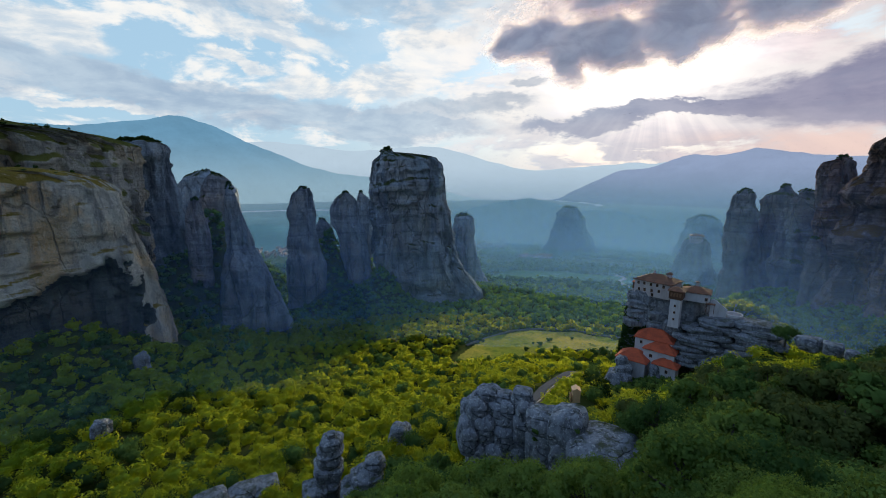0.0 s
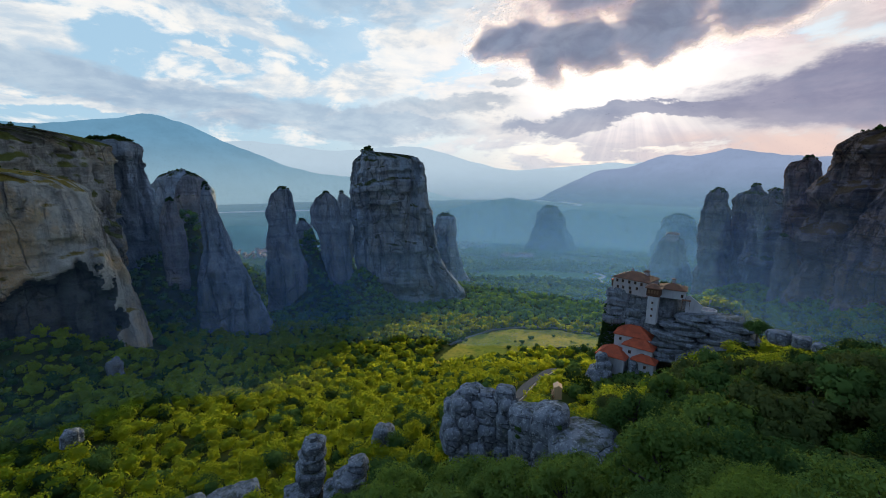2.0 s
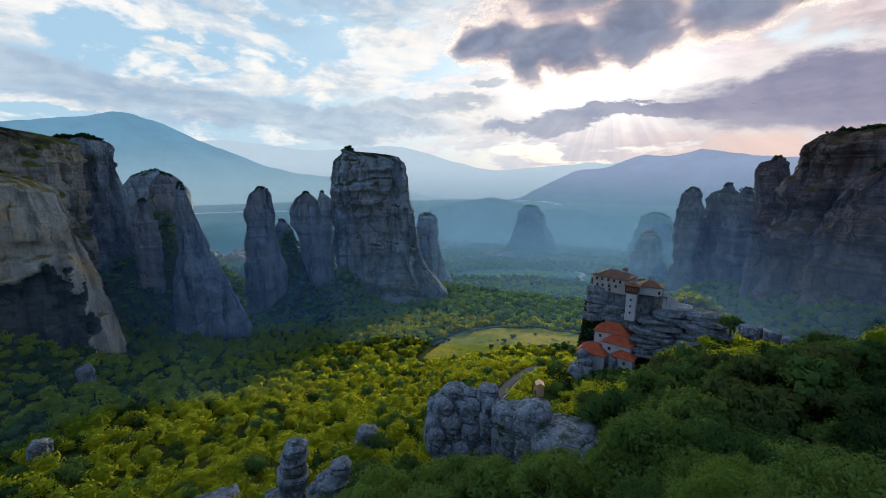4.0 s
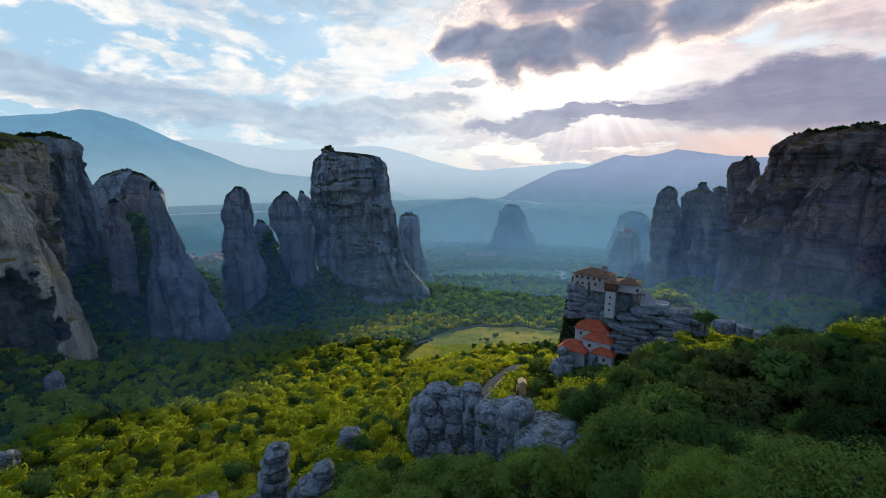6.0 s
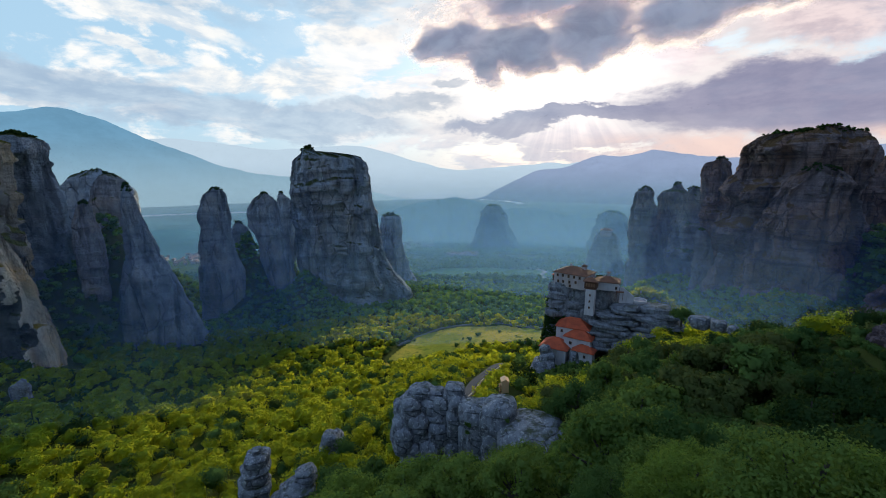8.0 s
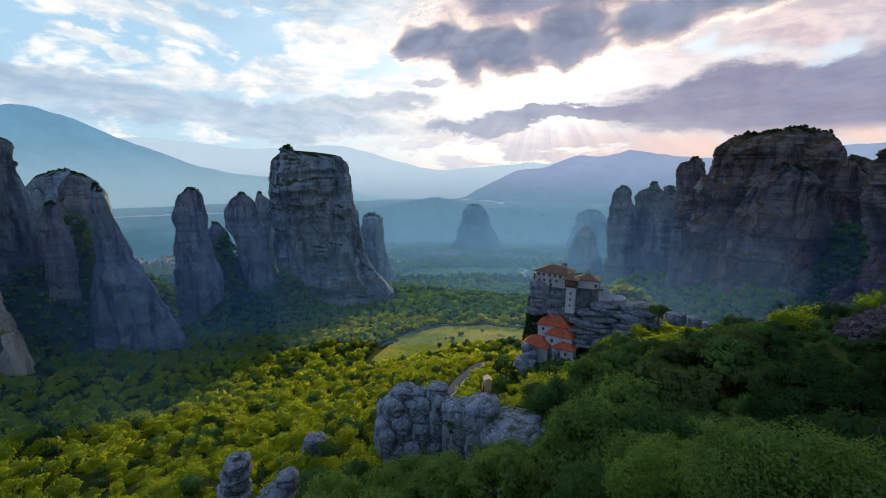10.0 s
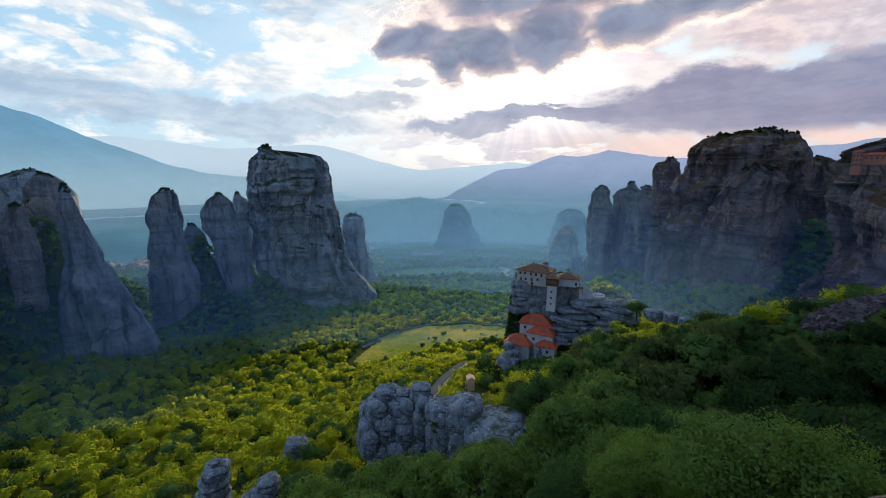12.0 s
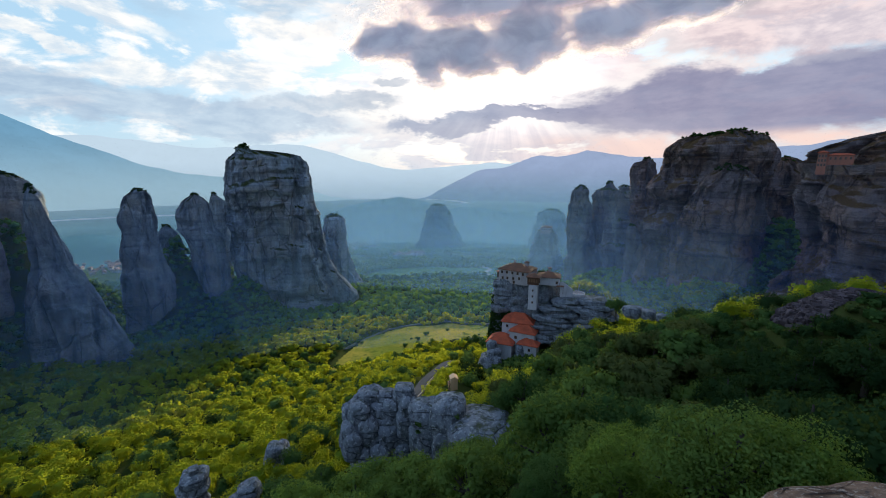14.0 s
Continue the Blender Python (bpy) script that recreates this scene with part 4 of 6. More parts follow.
tower("cliff", "sheer grey rock under the monastery, ivy on its flank", ROCK_BED, MON_AZ, 233,
      skirt([(241.8, -15, 18), (238, -16, 20), (232, -16.5, 21), (222, -18, 20), (212, -19, 18), (200, -20, 18), (185, -20, 18)], 30, 1.0), 1.0, 31, 150, 110, 3.0, 0.45, 0.7)
ledge_rows = []
for r in range(10):
    z = 233.2 - 2.15 * r
    u0, u1, v = np.interp(z, (214, 219, 224, 229, 233), (6, 6, 7, 10, 17)), np.interp(z, (214, 220, 224, 229, 233), (25, 34, 44, 45, 43)), np.interp(z, (214, 233), (-6, 2))
    n = max(2, int((u1 - u0) / (12.0 + 3 * (r % 3))))
    for k in range(n):
        p = mon(u0 + (k + 0.5 + 0.25 * (r % 2) - 0.12) * (u1 - u0) / n, v + (k * 3 + r * 5) % 4 * 0.4, z + (k * 7 % 5 - 2) * 0.12)
        ledge_rows.append((math.degrees(math.atan2(p.x, p.y)), math.hypot(p.x, p.y), p.z, (u1 - u0) / n * 1.1 + (k * 5 % 3) * 0.5, 2.5 + (k * 3 % 4) * 0.15))
ledge_rows += [(29 + 1.35, 218, 226.0, 9.0, 8.5)]
wall_rows = []
for z, u0, u1, v in ((238.6, -15, 4, 12), (234.4, -16, 5, 11), (229.8, -16.5, 4, 10), (225.0, -17, 3, 9.5)):
    n = int((u1 - u0) / 9.0)
    for k in range(n):
        p = mon(u0 + (k + 0.5) * (u1 - u0) / n, v, z + (k * 7 % 5 - 2) * 0.25)
        wall_rows.append((math.degrees(math.atan2(p.x, p.y)), math.hypot(p.x, p.y), p.z, 11.5 + (k * 5 % 3) * 0.6, 5.0 + (k * 3 % 4) * 0.25))
outcrop("bedded grey rock face under the monastery", wall_rows, ROCK_BED, tall=1.0, box=4.5, strata=0.9, deep=1.1, rough=0.09)
outcrop("layered grey rock ledge of flat slabs beside the monastery", ledge_rows, ROCK_BED, tall=0.98, box=4.5, strata=0.5, deep=0.8, rough=0.07)
outcrop("small grey slabs at the end of a ledge", [(43.2, 182, 242.5, 7, 4.5), (45.0, 180, 243, 6, 4), (46.5, 176, 243.5, 4, 3)], ROCK_NEAR, box=3.4, strata=0.5)


def plaster_build(base, stain):
    def build(n):
        p = n.coord()
        a, b = n.noise(n.stretch(p, 0.5, 0.5, 0.12), 1.0, 6, 0.65), n.noise(p, 3.0, 5, 0.7)
        c = n.mix(n.step(a, 0.42, 0.75, 0.0, 0.7), base, stain)
        c = n.mix(n.step(b, 0.5, 0.8, 0.0, 0.3), c, stain)
        return glossy(n, c, 0.9, b, 0.05, 0.2)
    return build


def tile_build(base, old):
    def build(n):
        p = n.coord()
        w = n.node("ShaderNodeTexWave")
        n.put(w.inputs["Vector"], p)
        w.inputs["Scale"].default_value = 1.6
        w.inputs["Distortion"].default_value = 1.5
        a, b = n.noise(p, 0.35, 5, 0.6), n.noise(p, 4.0, 5, 0.7)
        c = n.mix(n.step(a, 0.35, 0.7), base, old)
        c = n.mix(n.step(b, 0.45, 0.8, 0.0, 0.5), c, old)
        return glossy(n, c, 0.8, w.outputs["Fac"], 0.08, 0.25)
    return build


PLASTER = material("old_plaster", plaster_build((0.44, 0.40, 0.40), (0.25, 0.22, 0.22)))
WHITE = material("white_plaster", plaster_build((0.56, 0.55, 0.57), (0.36, 0.35, 0.36)))
TILE_OLD = material("brown_roof_tiles", tile_build((0.25, 0.115, 0.07), (0.145, 0.08, 0.055)))
TILE_RED = material("red_roof_tiles", tile_build((0.62, 0.125, 0.055), (0.40, 0.085, 0.045)))
WOOD = material("dark_timber", lambda n: glossy(n, n.mix(n.noise(n.stretch(n.coord(), 8, 8, 1), 1.5), (0.06, 0.03, 0.02), (0.15, 0.07, 0.04)), 0.7))
PANE = material("window_glass", lambda n: glossy(n, (0.02, 0.022, 0.025), 0.15, spec=0.5))
FRAME = material("window_frame_paint", lambda n: glossy(n, n.mix(n.noise(n.coord(), 5.0), (0.18, 0.09, 0.05), (0.26, 0.14, 0.08)), 0.6))


def box_bm(x0, x1, y0, y1, z0, z1, bevel=0.0):
    bm = bmesh.new()
    bmesh.ops.create_cube(bm, size=1.0, matrix=Matrix.Translation(((x0 + x1) / 2, (y0 + y1) / 2, (z0 + z1) / 2)) @ Matrix.Diagonal((x1 - x0, y1 - y0, z1 - z0, 1)))
    if bevel:
        bmesh.ops.bevel(bm, geom=bm.edges[:], offset=bevel, segments=1, affect="EDGES")
    return bm


def hip_bm(w, d, z, rise, over=0.6, gable=False, thick=0.25):
    """A hipped or gabled roof with eaves and thickness over a plan w by d, its eaves at z."""
    bm = bmesh.new()
    a, b = w / 2 + over, d / 2 + over
    run = 0 if gable else min(a, b)
    long = a >= b
    if long:
        r0, r1 = (-a + run, 0), (a - run, 0)
    else:
        r0, r1 = (0, -b + run), (0, b - run)
    q = [bm.verts.new((x, y, z + t)) for t in (-thick, 0) for x, y in ((-a, -b), (a, -b), (a, b), (-a, b))]
    h0, h1 = bm.verts.new((*r0, z + rise)), bm.verts.new((*r1, z + rise))
    if (h0.co - h1.co).length < 0.05:
        bm.verts.remove(h1)
        h1 = h0
    fs = [(q[3], q[2], q[1], q[0])] + [(q[i], q[(i + 1) % 4], q[4 + (i + 1) % 4], q[4 + i]) for i in range(4)]
    if long:
        fs += [(q[4], q[5], h1, h0), (q[6], q[7], h0, h1), (q[5], q[6], h1), (q[7], q[4], h0)]
    else:
        fs += [(q[5], q[6], h1, h0), (q[7], q[4], h0, h1), (q[4], q[5], h0), (q[6], q[7], h1)]
    for f in fs:
        u = list(dict.fromkeys(f))
        bm.faces.new(u)
    bmesh.ops.recalc_face_normals(bm, faces=bm.faces[:])
    return bm


def add_window(parent, x, y, z, w=0.9, h=1.3, turn=0.0):
    """A small window in a wall's outer face: frame, pane and sill; turn 0 faces the front, -90 the left side."""
    bm = bmesh.new()
    for x0, x1, z0, z1 in ((-w / 2 - 0.12, -w / 2, -h / 2 - 0.12, h / 2 + 0.12), (w / 2, w / 2 + 0.12, -h / 2 - 0.12, h / 2 + 0.12),
                           (-w / 2, w / 2, h / 2, h / 2 + 0.12), (-w / 2, w / 2, -h / 2 - 0.12, -h / 2), (-0.04, 0.04, -h / 2, h / 2)):
        bmesh.ops.create_cube(bm, size=1.0, matrix=Matrix.Translation(((x0 + x1) / 2, -0.04, (z0 + z1) / 2)) @ Matrix.Diagonal((x1 - x0, 0.14, z1 - z0, 1)))
    win = part("window", bm, FRAME, parent, "brown wooden window frame")
    part("pane", box_bm(-w / 2 + 0.005, w / 2 - 0.005, -0.03, 0.02, -h / 2 + 0.005, h / 2 - 0.005), PANE, win, "dark window pane")
    win.location, win.rotation_euler = (x, y, z), (0, 0, radians(turn))
    return win


def building(name, label, u, v, base, top, w, d, turn, rise, wall, tiles, windows=(), over=0.6, gable=False, category="building", group="monastery buildings", foot=3.0):
    root = new(name)
    root.location, root.rotation_euler = mon(u, v, base), (0, 0, radians(turn - MON_AZ))
    h = top - base
    part("wall", box_bm(-w / 2, w / 2, -d / 2, d / 2, -foot, h, 0.08), wall, root)
    part("roof", hip_bm(w, d, h + 0.25, rise, over, gable), tiles, root, "tiled roof")
    for side, x, z, *size in windows:
        if side == "front":
            add_window(root, x, -d / 2, z, *size)
        elif side == "left":
            add_window(root, -w / 2, x, z, *(size or (0.9, 1.3)), -90)
        else:
            add_window(root, w / 2, x, z, *(size or (0.9, 1.3)), 90)
    FEET.append((math.degrees(math.atan2(root.location.x, root.location.y)), math.hypot(root.location.x, root.location.y),
                 np.array([999, -999]), np.array([-w / 2 - 1] * 2), np.array([w / 2 + 1] * 2), d / 2 + 1))
    return tagged(root, label, category, group)


main = building("monastery_house", "old plastered monastery house with brown tiled hip roof", -3.5, 12, 238.0, 246.8, 17, 13, -22, 3.0, PLASTER, TILE_OLD,
                [("front", x, z) for x, z in ((-6.5, 7.4), (-3.6, 7.6), (-6.0, 4.2), (-3.2, 4.4), (0.2, 4.6), (0.6, 2.6), (3.6, 5.0), (-0.4, 7.6), (2.6, 7.7), (5.6, 7.6))]
                + [("left", y, z) for y, z in ((-3.5, 7.2), (-3.5, 4.2), (1.0, 7.2), (1.0, 4.2))], foot=-1.6)
part("oriel", box_bm(-10.2, -8.4, -4.8, -1.6, 3.4, 6.6, 0.05), WOOD, main, "dark wooden oriel")
part("oriel_roof", box_bm(-10.6, -8.3, -5.2, -1.2, 6.6, 6.95, 0.05), TILE_RED, main, "red tiled oriel roof")
part("cupola", box_bm(3.4, 5.4, 0.6, 2.6, 9.6, 12.4, 0.1), PLASTER, main, "small plastered cupola")
cup = part("cupola_roof", hip_bm(2.0, 2.0, 0, 0.9, 0.35), TILE_OLD, main, "small tiled cupola roof")
cup.location = (4.4, 1.6, 12.65)
part("chimney", box_bm(-3.2, -2.4, 1.2, 2.0, 10.0, 12.9, 0.05), PLASTER, main, "plastered chimney")
annex = building("monastery_wing", "white plastered monastery wing with brown tiled roof", 13.2, 9, 238.0, 244.4, 11, 9, -6, 2.2, WHITE, TILE_OLD,
                 [("right", y, 5.6, 0.8, 1.2) for y in (-2.6, 0.2, 2.8)] + [("front", 4.2, 4.0, 0.9, 1.3)], foot=-2.2)
part("chimney", box_bm(-0.8, 0.6, 0.4, 1.6, 7.4, 10.4, 0.1), PLASTER, annex, "square plastered chimney")
part("chimney_cap", box_bm(-1.1, 0.9, 0.1, 1.9, 10.4, 10.7, 0.05), TILE_OLD, annex)
part("balcony_roof", box_bm(4.2, 8.0, -6.4, -4.2, 2.4, 2.75, 0.05), TILE_OLD, annex, "lean-to roof over a balcony")
for x in (4.6, 7.6):
    part("post", box_bm(x - 0.1, x + 0.1, -6.2, -6.0, -1.5, 2.4), WOOD, annex)
lift = building("stair_tower", "slender white stair tower with a timber top storey", 5.0, -0.5, 231.0, 242.0, 4.4, 4.4, -10, 0.3, WHITE, TILE_OLD,
                [("front", 0.0, z, 0.6, 0.9) for z in (1.6, 4.8, 8.0)], 0.15, group="monastery buildings", foot=2.5)
part("timber_storey", box_bm(-2.9, 2.9, -2.8, 2.8, 11.45, 15.0, 0.05), WOOD, lift, "dark timber storey")
for x in (-1.8, -0.6, 0.6, 1.8):
    part("shutter", box_bm(x - 0.4, x + 0.4, -2.9, -2.8, 12.5, 14.2), FRAME, lift, "brown wooden shutter")
top = part("top_roof", hip_bm(5.8, 5.6, 0, 1.6, 0.7), TILE_OLD, lift, "brown tiled roof")
top.location = (0, 0, 15.25)
building("guest_house", "white annexe under a red tiled roof", -1.8, 1.0, 213, 221.2, 16, 11, -8, 4.0, WHITE, TILE_RED, [("front", -5.2, 6.2)])
b2 = building("guest_house", "white annexe with two windows and a red roof", 1.2, -4.5, 210.2, 217.8, 13, 9.5, -14, 3.8, WHITE, TILE_RED,
              [("front", -3.2, 4.8, 1.1, 1.4), ("front", 2.8, 4.8, 1.1, 1.4), ("left", 0, 5.0, 0.9, 1.2)])
part("chimney", box_bm(-2.4, -1.8, 0.2, 0.8, 9.6, 12.2, 0.05), WHITE, b2)
building("gate_house", "low house under a broad red hip roof", -10.0, -6.5, 203.5, 212.2, 12.5, 10, -12, 4.2, WHITE, TILE_RED, [("left", -2, 6.0), ("front", -3, 6.0)], 1.0)
building("store_house", "small white store with a red hip roof", 3.6, -10.0, 206.5, 212.8, 9.5, 5.5, -14, 2.5, WHITE, TILE_RED, [("front", 1.0, 4.0)], 0.8)

# the ramp wall and the round terrace
ramp = new("ramp_wall")
ramp.location, ramp.rotation_euler = mon(19, 6, 234), (0, 0, radians(-MON_AZ))
bm = bmesh.new()
vs = [bm.verts.new((x, y, z)) for y in (0, 0.6) for x, z in ((0, -3), (6.5, -3), (6.5, 3.9), (1.2, 8.0), (0, 8.0))]
bm.faces.new(vs[4::-1])
bm.faces.new(vs[5:])
for i in range(5):
    j = (i + 1) % 5
    bm.faces.new((vs[i], vs[j], vs[5 + j], vs[5 + i]))
part("wall", bm, WHITE, ramp)
bm = bmesh.new()
vs = [bm.verts.new((x, y, z)) for y in (-0.15, 0.75) for x, z in ((6.6, 3.9), (6.6, 4.2), (1.1, 8.35), (1.1, 8.0))]
bm.faces.new(vs[3::-1])
bm.faces.new(vs[4:])
for i in range(4):
    j = (i + 1) % 4
    bm.faces.new((vs[i], vs[j], vs[4 + j], vs[4 + i]))
part("coping", bm, WHITE, ramp, "white coping")
tagged(ramp, "white plastered ramp wall descending to a terrace", "wall")
terrace = new("terrace")
terrace.location = mon(28.4, 9, 233.6)
bm = bmesh.new()
bmesh.ops.create_cone(bm, cap_ends=True, segments=32, radius1=4.2, radius2=3.6, depth=6, matrix=Matrix.Translation((0, 0, -1.6)))
part("base", bm, PLASTER, terrace)
bm = bmesh.new()
n = 36
ring = [[bm.verts.new((r * math.cos(2 * math.pi * i / n), r * math.sin(2 * math.pi * i / n), z)) for i in range(n)] for r, z in ((3.75, 1.4), (3.75, 2.3), (3.3, 2.3), (3.3, 1.4))]
for k in range(4):
    for i in range(n):
        bm.faces.new((ring[k][i], ring[k][(i + 1) % n], ring[(k + 1) % 4][(i + 1) % n], ring[(k + 1) % 4][i]))
bmesh.ops.recalc_face_normals(bm, faces=bm.faces[:])
part("parapet", bm, WHITE, terrace, "white round parapet")
tagged(terrace, "round stone terrace with a white parapet", "terrace")
mast = new("flagpole")
mast.location = mon(28.4, 7, 235.2)
bm = bmesh.new()
bmesh.ops.create_cone(bm, cap_ends=True, segments=8, radius1=0.10, radius2=0.05, depth=6, matrix=Matrix.Translation((0, 0, 3)))
part("pole", bm, WHITE, mast)
part("flag", box_bm(0.05, 0.9, -0.02, 0.02, 4.6, 5.9), WHITE, mast, "small pale flag hanging limp")
tagged(mast, "thin white flagpole with a limp flag", "flagpole")

# the small chapel-like kiosk by the road
kiosk = new("roadside_shrine")
kiosk.location, kiosk.rotation_euler = compass(19.3, 160, 209.3), (0, 0, radians(-10))
# warm sunlight on the walls is put into their colour
STUCCO = material("warm_stucco", plaster_build((0.92, 0.58, 0.33), (0.76, 0.45, 0.25)))
part("wall", box_bm(-1.5, 1.5, -1.6, 1.6, -4, 6.0, 0.06), STUCCO, kiosk)
part("roof", hip_bm(3.0, 3.2, 6.1, 1.0, 0.2, True), STUCCO, kiosk)
for z in (1.2, 2.4, 3.6):
    part("shelf", box_bm(-2.3, -1.5, -1.5, 1.5, z - 0.08, z + 0.08), WOOD, kiosk)
tagged(kiosk, "small warm-coloured roadside building with a small gable", "building")

# ---------------------------------------------------------------- meadows, roads, river, far houses


def inside(poly, a, d):
    """Which points lie in a polygon, all in azimuth and metres out."""
    x, y = np.asarray(a), np.asarray(d)
    hit = np.zeros(x.shape, bool)
    for (x0, y0), (x1, y1) in zip(poly, poly[1:] + poly[:1]):
        hit ^= ((y0 > y) != (y1 > y)) & (x < (x1 - x0) * (y - y0) / (y1 - y0 + 1e-9) + x0)
    return hit


GLADES = [[(57.3, 114), (58, 126), (66, 134), (76, 130), (76, 117), (64, 115), (62.2, 110), (61, 106), (59.5, 106), (58.3, 110)], [(1, 68), (1, 99), (14, 90), (29, 84), (29, 62), (15, 64)], [(-21, 84), (-21, 104), (-8, 100), (-8, 82)],
          [(22.6, 154), (23.5, 204), (34, 204), (33.5, 160)], [(17.6, 112), (17.6, 162), (20.8, 162), (20.8, 112)], [(10, 985), (10, 1140), (15.5, 1140), (15.5, 985)],
          [(3, 1320), (3, 2050), (9, 1750), (9, 1320)], [(-27, 1300), (-27, 1660), (-20, 1660), (-20, 1300)]]     # treeless patches
MEADOWS = [[(0.5, 296), (2.2, 334), (6.4, 373), (12.6, 403), (18, 404), (25, 396), (25, 366), (16, 356), (9, 330), (5, 305)],
           [(6, 690), (8, 760), (16, 800), (25, 805), (25.5, 735), (15, 685)]]


def meadow(name, label, poly, mat, step=3.0, lift=0.9):
    a0, a1 = min(p[0] for p in poly), max(p[0] for p in poly)
    d0, d1 = min(p[1] for p in poly), max(p[1] for p in poly)
    na, nd = int(radians(a1 - a0) * d1 / step) + 2, int((d1 - d0) / step) + 2
    A, D = np.meshgrid(np.linspace(a0, a1, na), np.linspace(d0, d1, nd))
    X, Y = D * np.sin(np.radians(A)), D * np.cos(np.radians(A))
    v = np.stack([X, Y, ground_z(X, Y) + lift], -1).reshape(-1, 3)
    f = grid_faces(na, nd)
    wob = 0.5 * fbm(np.stack([X * 0.06, Y * 0.06, 0 * X], -1), 3).ravel()
    ok = inside(poly, A.ravel() + wob, D.ravel() + 8 * wob)
    f = f[ok[f].all(1)]
    tagged(new(name, mesh_of(name, v, f, mat, True)), label, "meadow", kind="structure")


meadow("meadow_1", "sunlit yellow-green meadow in the valley", [(a, d - 16 if d < 370 and a < 20 else d) for a, d in MEADOWS[0]], MEADOW, 2.5)
meadow("meadow_2", "green field beyond the wooded valley", MEADOWS[1], FIELD_GREEN, 5.0, 1.6)

ASPHALT = material("worn_asphalt", lambda n: glossy(n, n.mix(n.noise(n.coord(), 0.6, 6, 0.7), (0.075, 0.08, 0.09), (0.125, 0.13, 0.14)), 1.0, spec=0.0))
LANE = material("grey_gravel_lane", lambda n: glossy(n, n.mix(n.noise(n.coord(), 0.3, 6, 0.7), (0.13, 0.13, 0.115), (0.22, 0.215, 0.19)), 1.0, spec=0.0))
CONCRETE = material("pale_concrete", lambda n: glossy(n, n.mix(n.noise(n.coord(), 0.3, 6, 0.7), (0.28, 0.28, 0.27), (0.40, 0.40, 0.38)), 1.0, spec=0.0))
# the water's bright sky reflection is put into a pale matt colour
WATER = material("river_gravel_and_water", lambda n: glossy(n, n.mix(n.noise(n.coord(), 0.02, 4), (0.80, 0.82, 0.83), (0.90, 0.90, 0.88)), 1.0, spec=0.0))
ROADS = []


def ribbon(name, label, keys, width, mat, lift=0.8, category="road", kerb=0.0):
    """A road or river along keys of azimuth and metres out."""
    p = [compass(a, d) for a, d in keys]
    pts = []
    for i in range(len(p) - 1):
        a, b, c, d = p[max(i - 1, 0)], p[i], p[i + 1], p[min(i + 2, len(p) - 1)]
        for t in np.linspace(0, 1, 14, endpoint=False):
            pts.append(0.5 * ((2 * b) + (c - a) * t + (2 * a - 5 * b + 4 * c - d) * t * t + (3 * b - a - 3 * c + d) * t ** 3))
    pts = np.array([(q.x, q.y) for q in pts + [p[-1]]])
    tan = np.gradient(pts, axis=0)
    tan /= np.linalg.norm(tan, axis=1, keepdims=True)
    nor = np.stack([-tan[:, 1], tan[:, 0]], 1)
    zc = ground_z(pts[:, 0], pts[:, 1])
    zc = np.convolve(np.pad(zc, 4, mode="edge"), np.ones(9) / 9, "valid")
    rows = []
    for off, dz in ((-0.55, -1.5), (-0.5, 0), (-0.25, 0.03), (0, 0.05), (0.25, 0.03), (0.5, 0), (0.55, -1.5)):
        q = pts + nor * off * width
        rows.append(np.stack([q[:, 0], q[:, 1], np.maximum(zc, ground_z(q[:, 0], q[:, 1])) + lift + dz], -1))
    v = np.stack(rows, 1).reshape(-1, 3)
    ROADS.append((pts, width))
    ob = tagged(new(name, mesh_of(name, v, grid_faces(7, len(pts)), mat, True)), label, category, kind="structure")
    return pts, nor, zc + lift


pts, nor, zc = ribbon("road_1", "narrow grey asphalt road climbing past the monastery", [(11.5, 150), (13.4, 163), (15.2, 186), (17.6, 212), (20.4, 236), (23.5, 262), (28, 285)], 4.2, ASPHALT, 1.2)
wall_v = []
for off in (-3.2, -2.8):
    q = pts + nor * off
    wall_v += [np.stack([q[:, 0], q[:, 1], zc + dz], -1) for dz in ((-2.0, 0.9) if off < -3 else (0.9, -2.0))]
tagged(new("road_parapet", mesh_of("road_parapet", np.stack(wall_v, 1).reshape(-1, 3), grid_faces(4, len(pts)), PLASTER)), "low stone parapet along the road", "wall", kind="structure")
ribbon("road_2", "pale lane along the far edge of a meadow", [(3.5, 345), (7.0, 374), (12.7, 407), (18, 412), (24, 404), (27, 395)], 2.2, LANE, 1.0)
ribbon("road_3", "pale concrete road bending round a field", [(25.2, 690), (23.6, 740), (24.2, 785), (22.5, 818), (17, 822)], 8.0, CONCRETE, 2.0)
ribbon("road_4", "pale village street", [(4.6, 1250), (5.4, 1400), (4.8, 1550), (6.0, 1700), (5.0, 1850)], 9.0, CONCRETE, 4.0)
ribbon("river_1", "pale shining river across the plain", [(-30, 3150), (-25, 3260), (-18, 3230), (-11, 3200), (-6, 3300)], 55, WATER, 2.0, "river")
ribbon("river_2", "bright bend of the river far out", [(15.2, 4330), (17.5, 4260), (19.6, 4050), (20.6, 3900), (19.8, 3800)], 50, WATER, 2.0, "river")


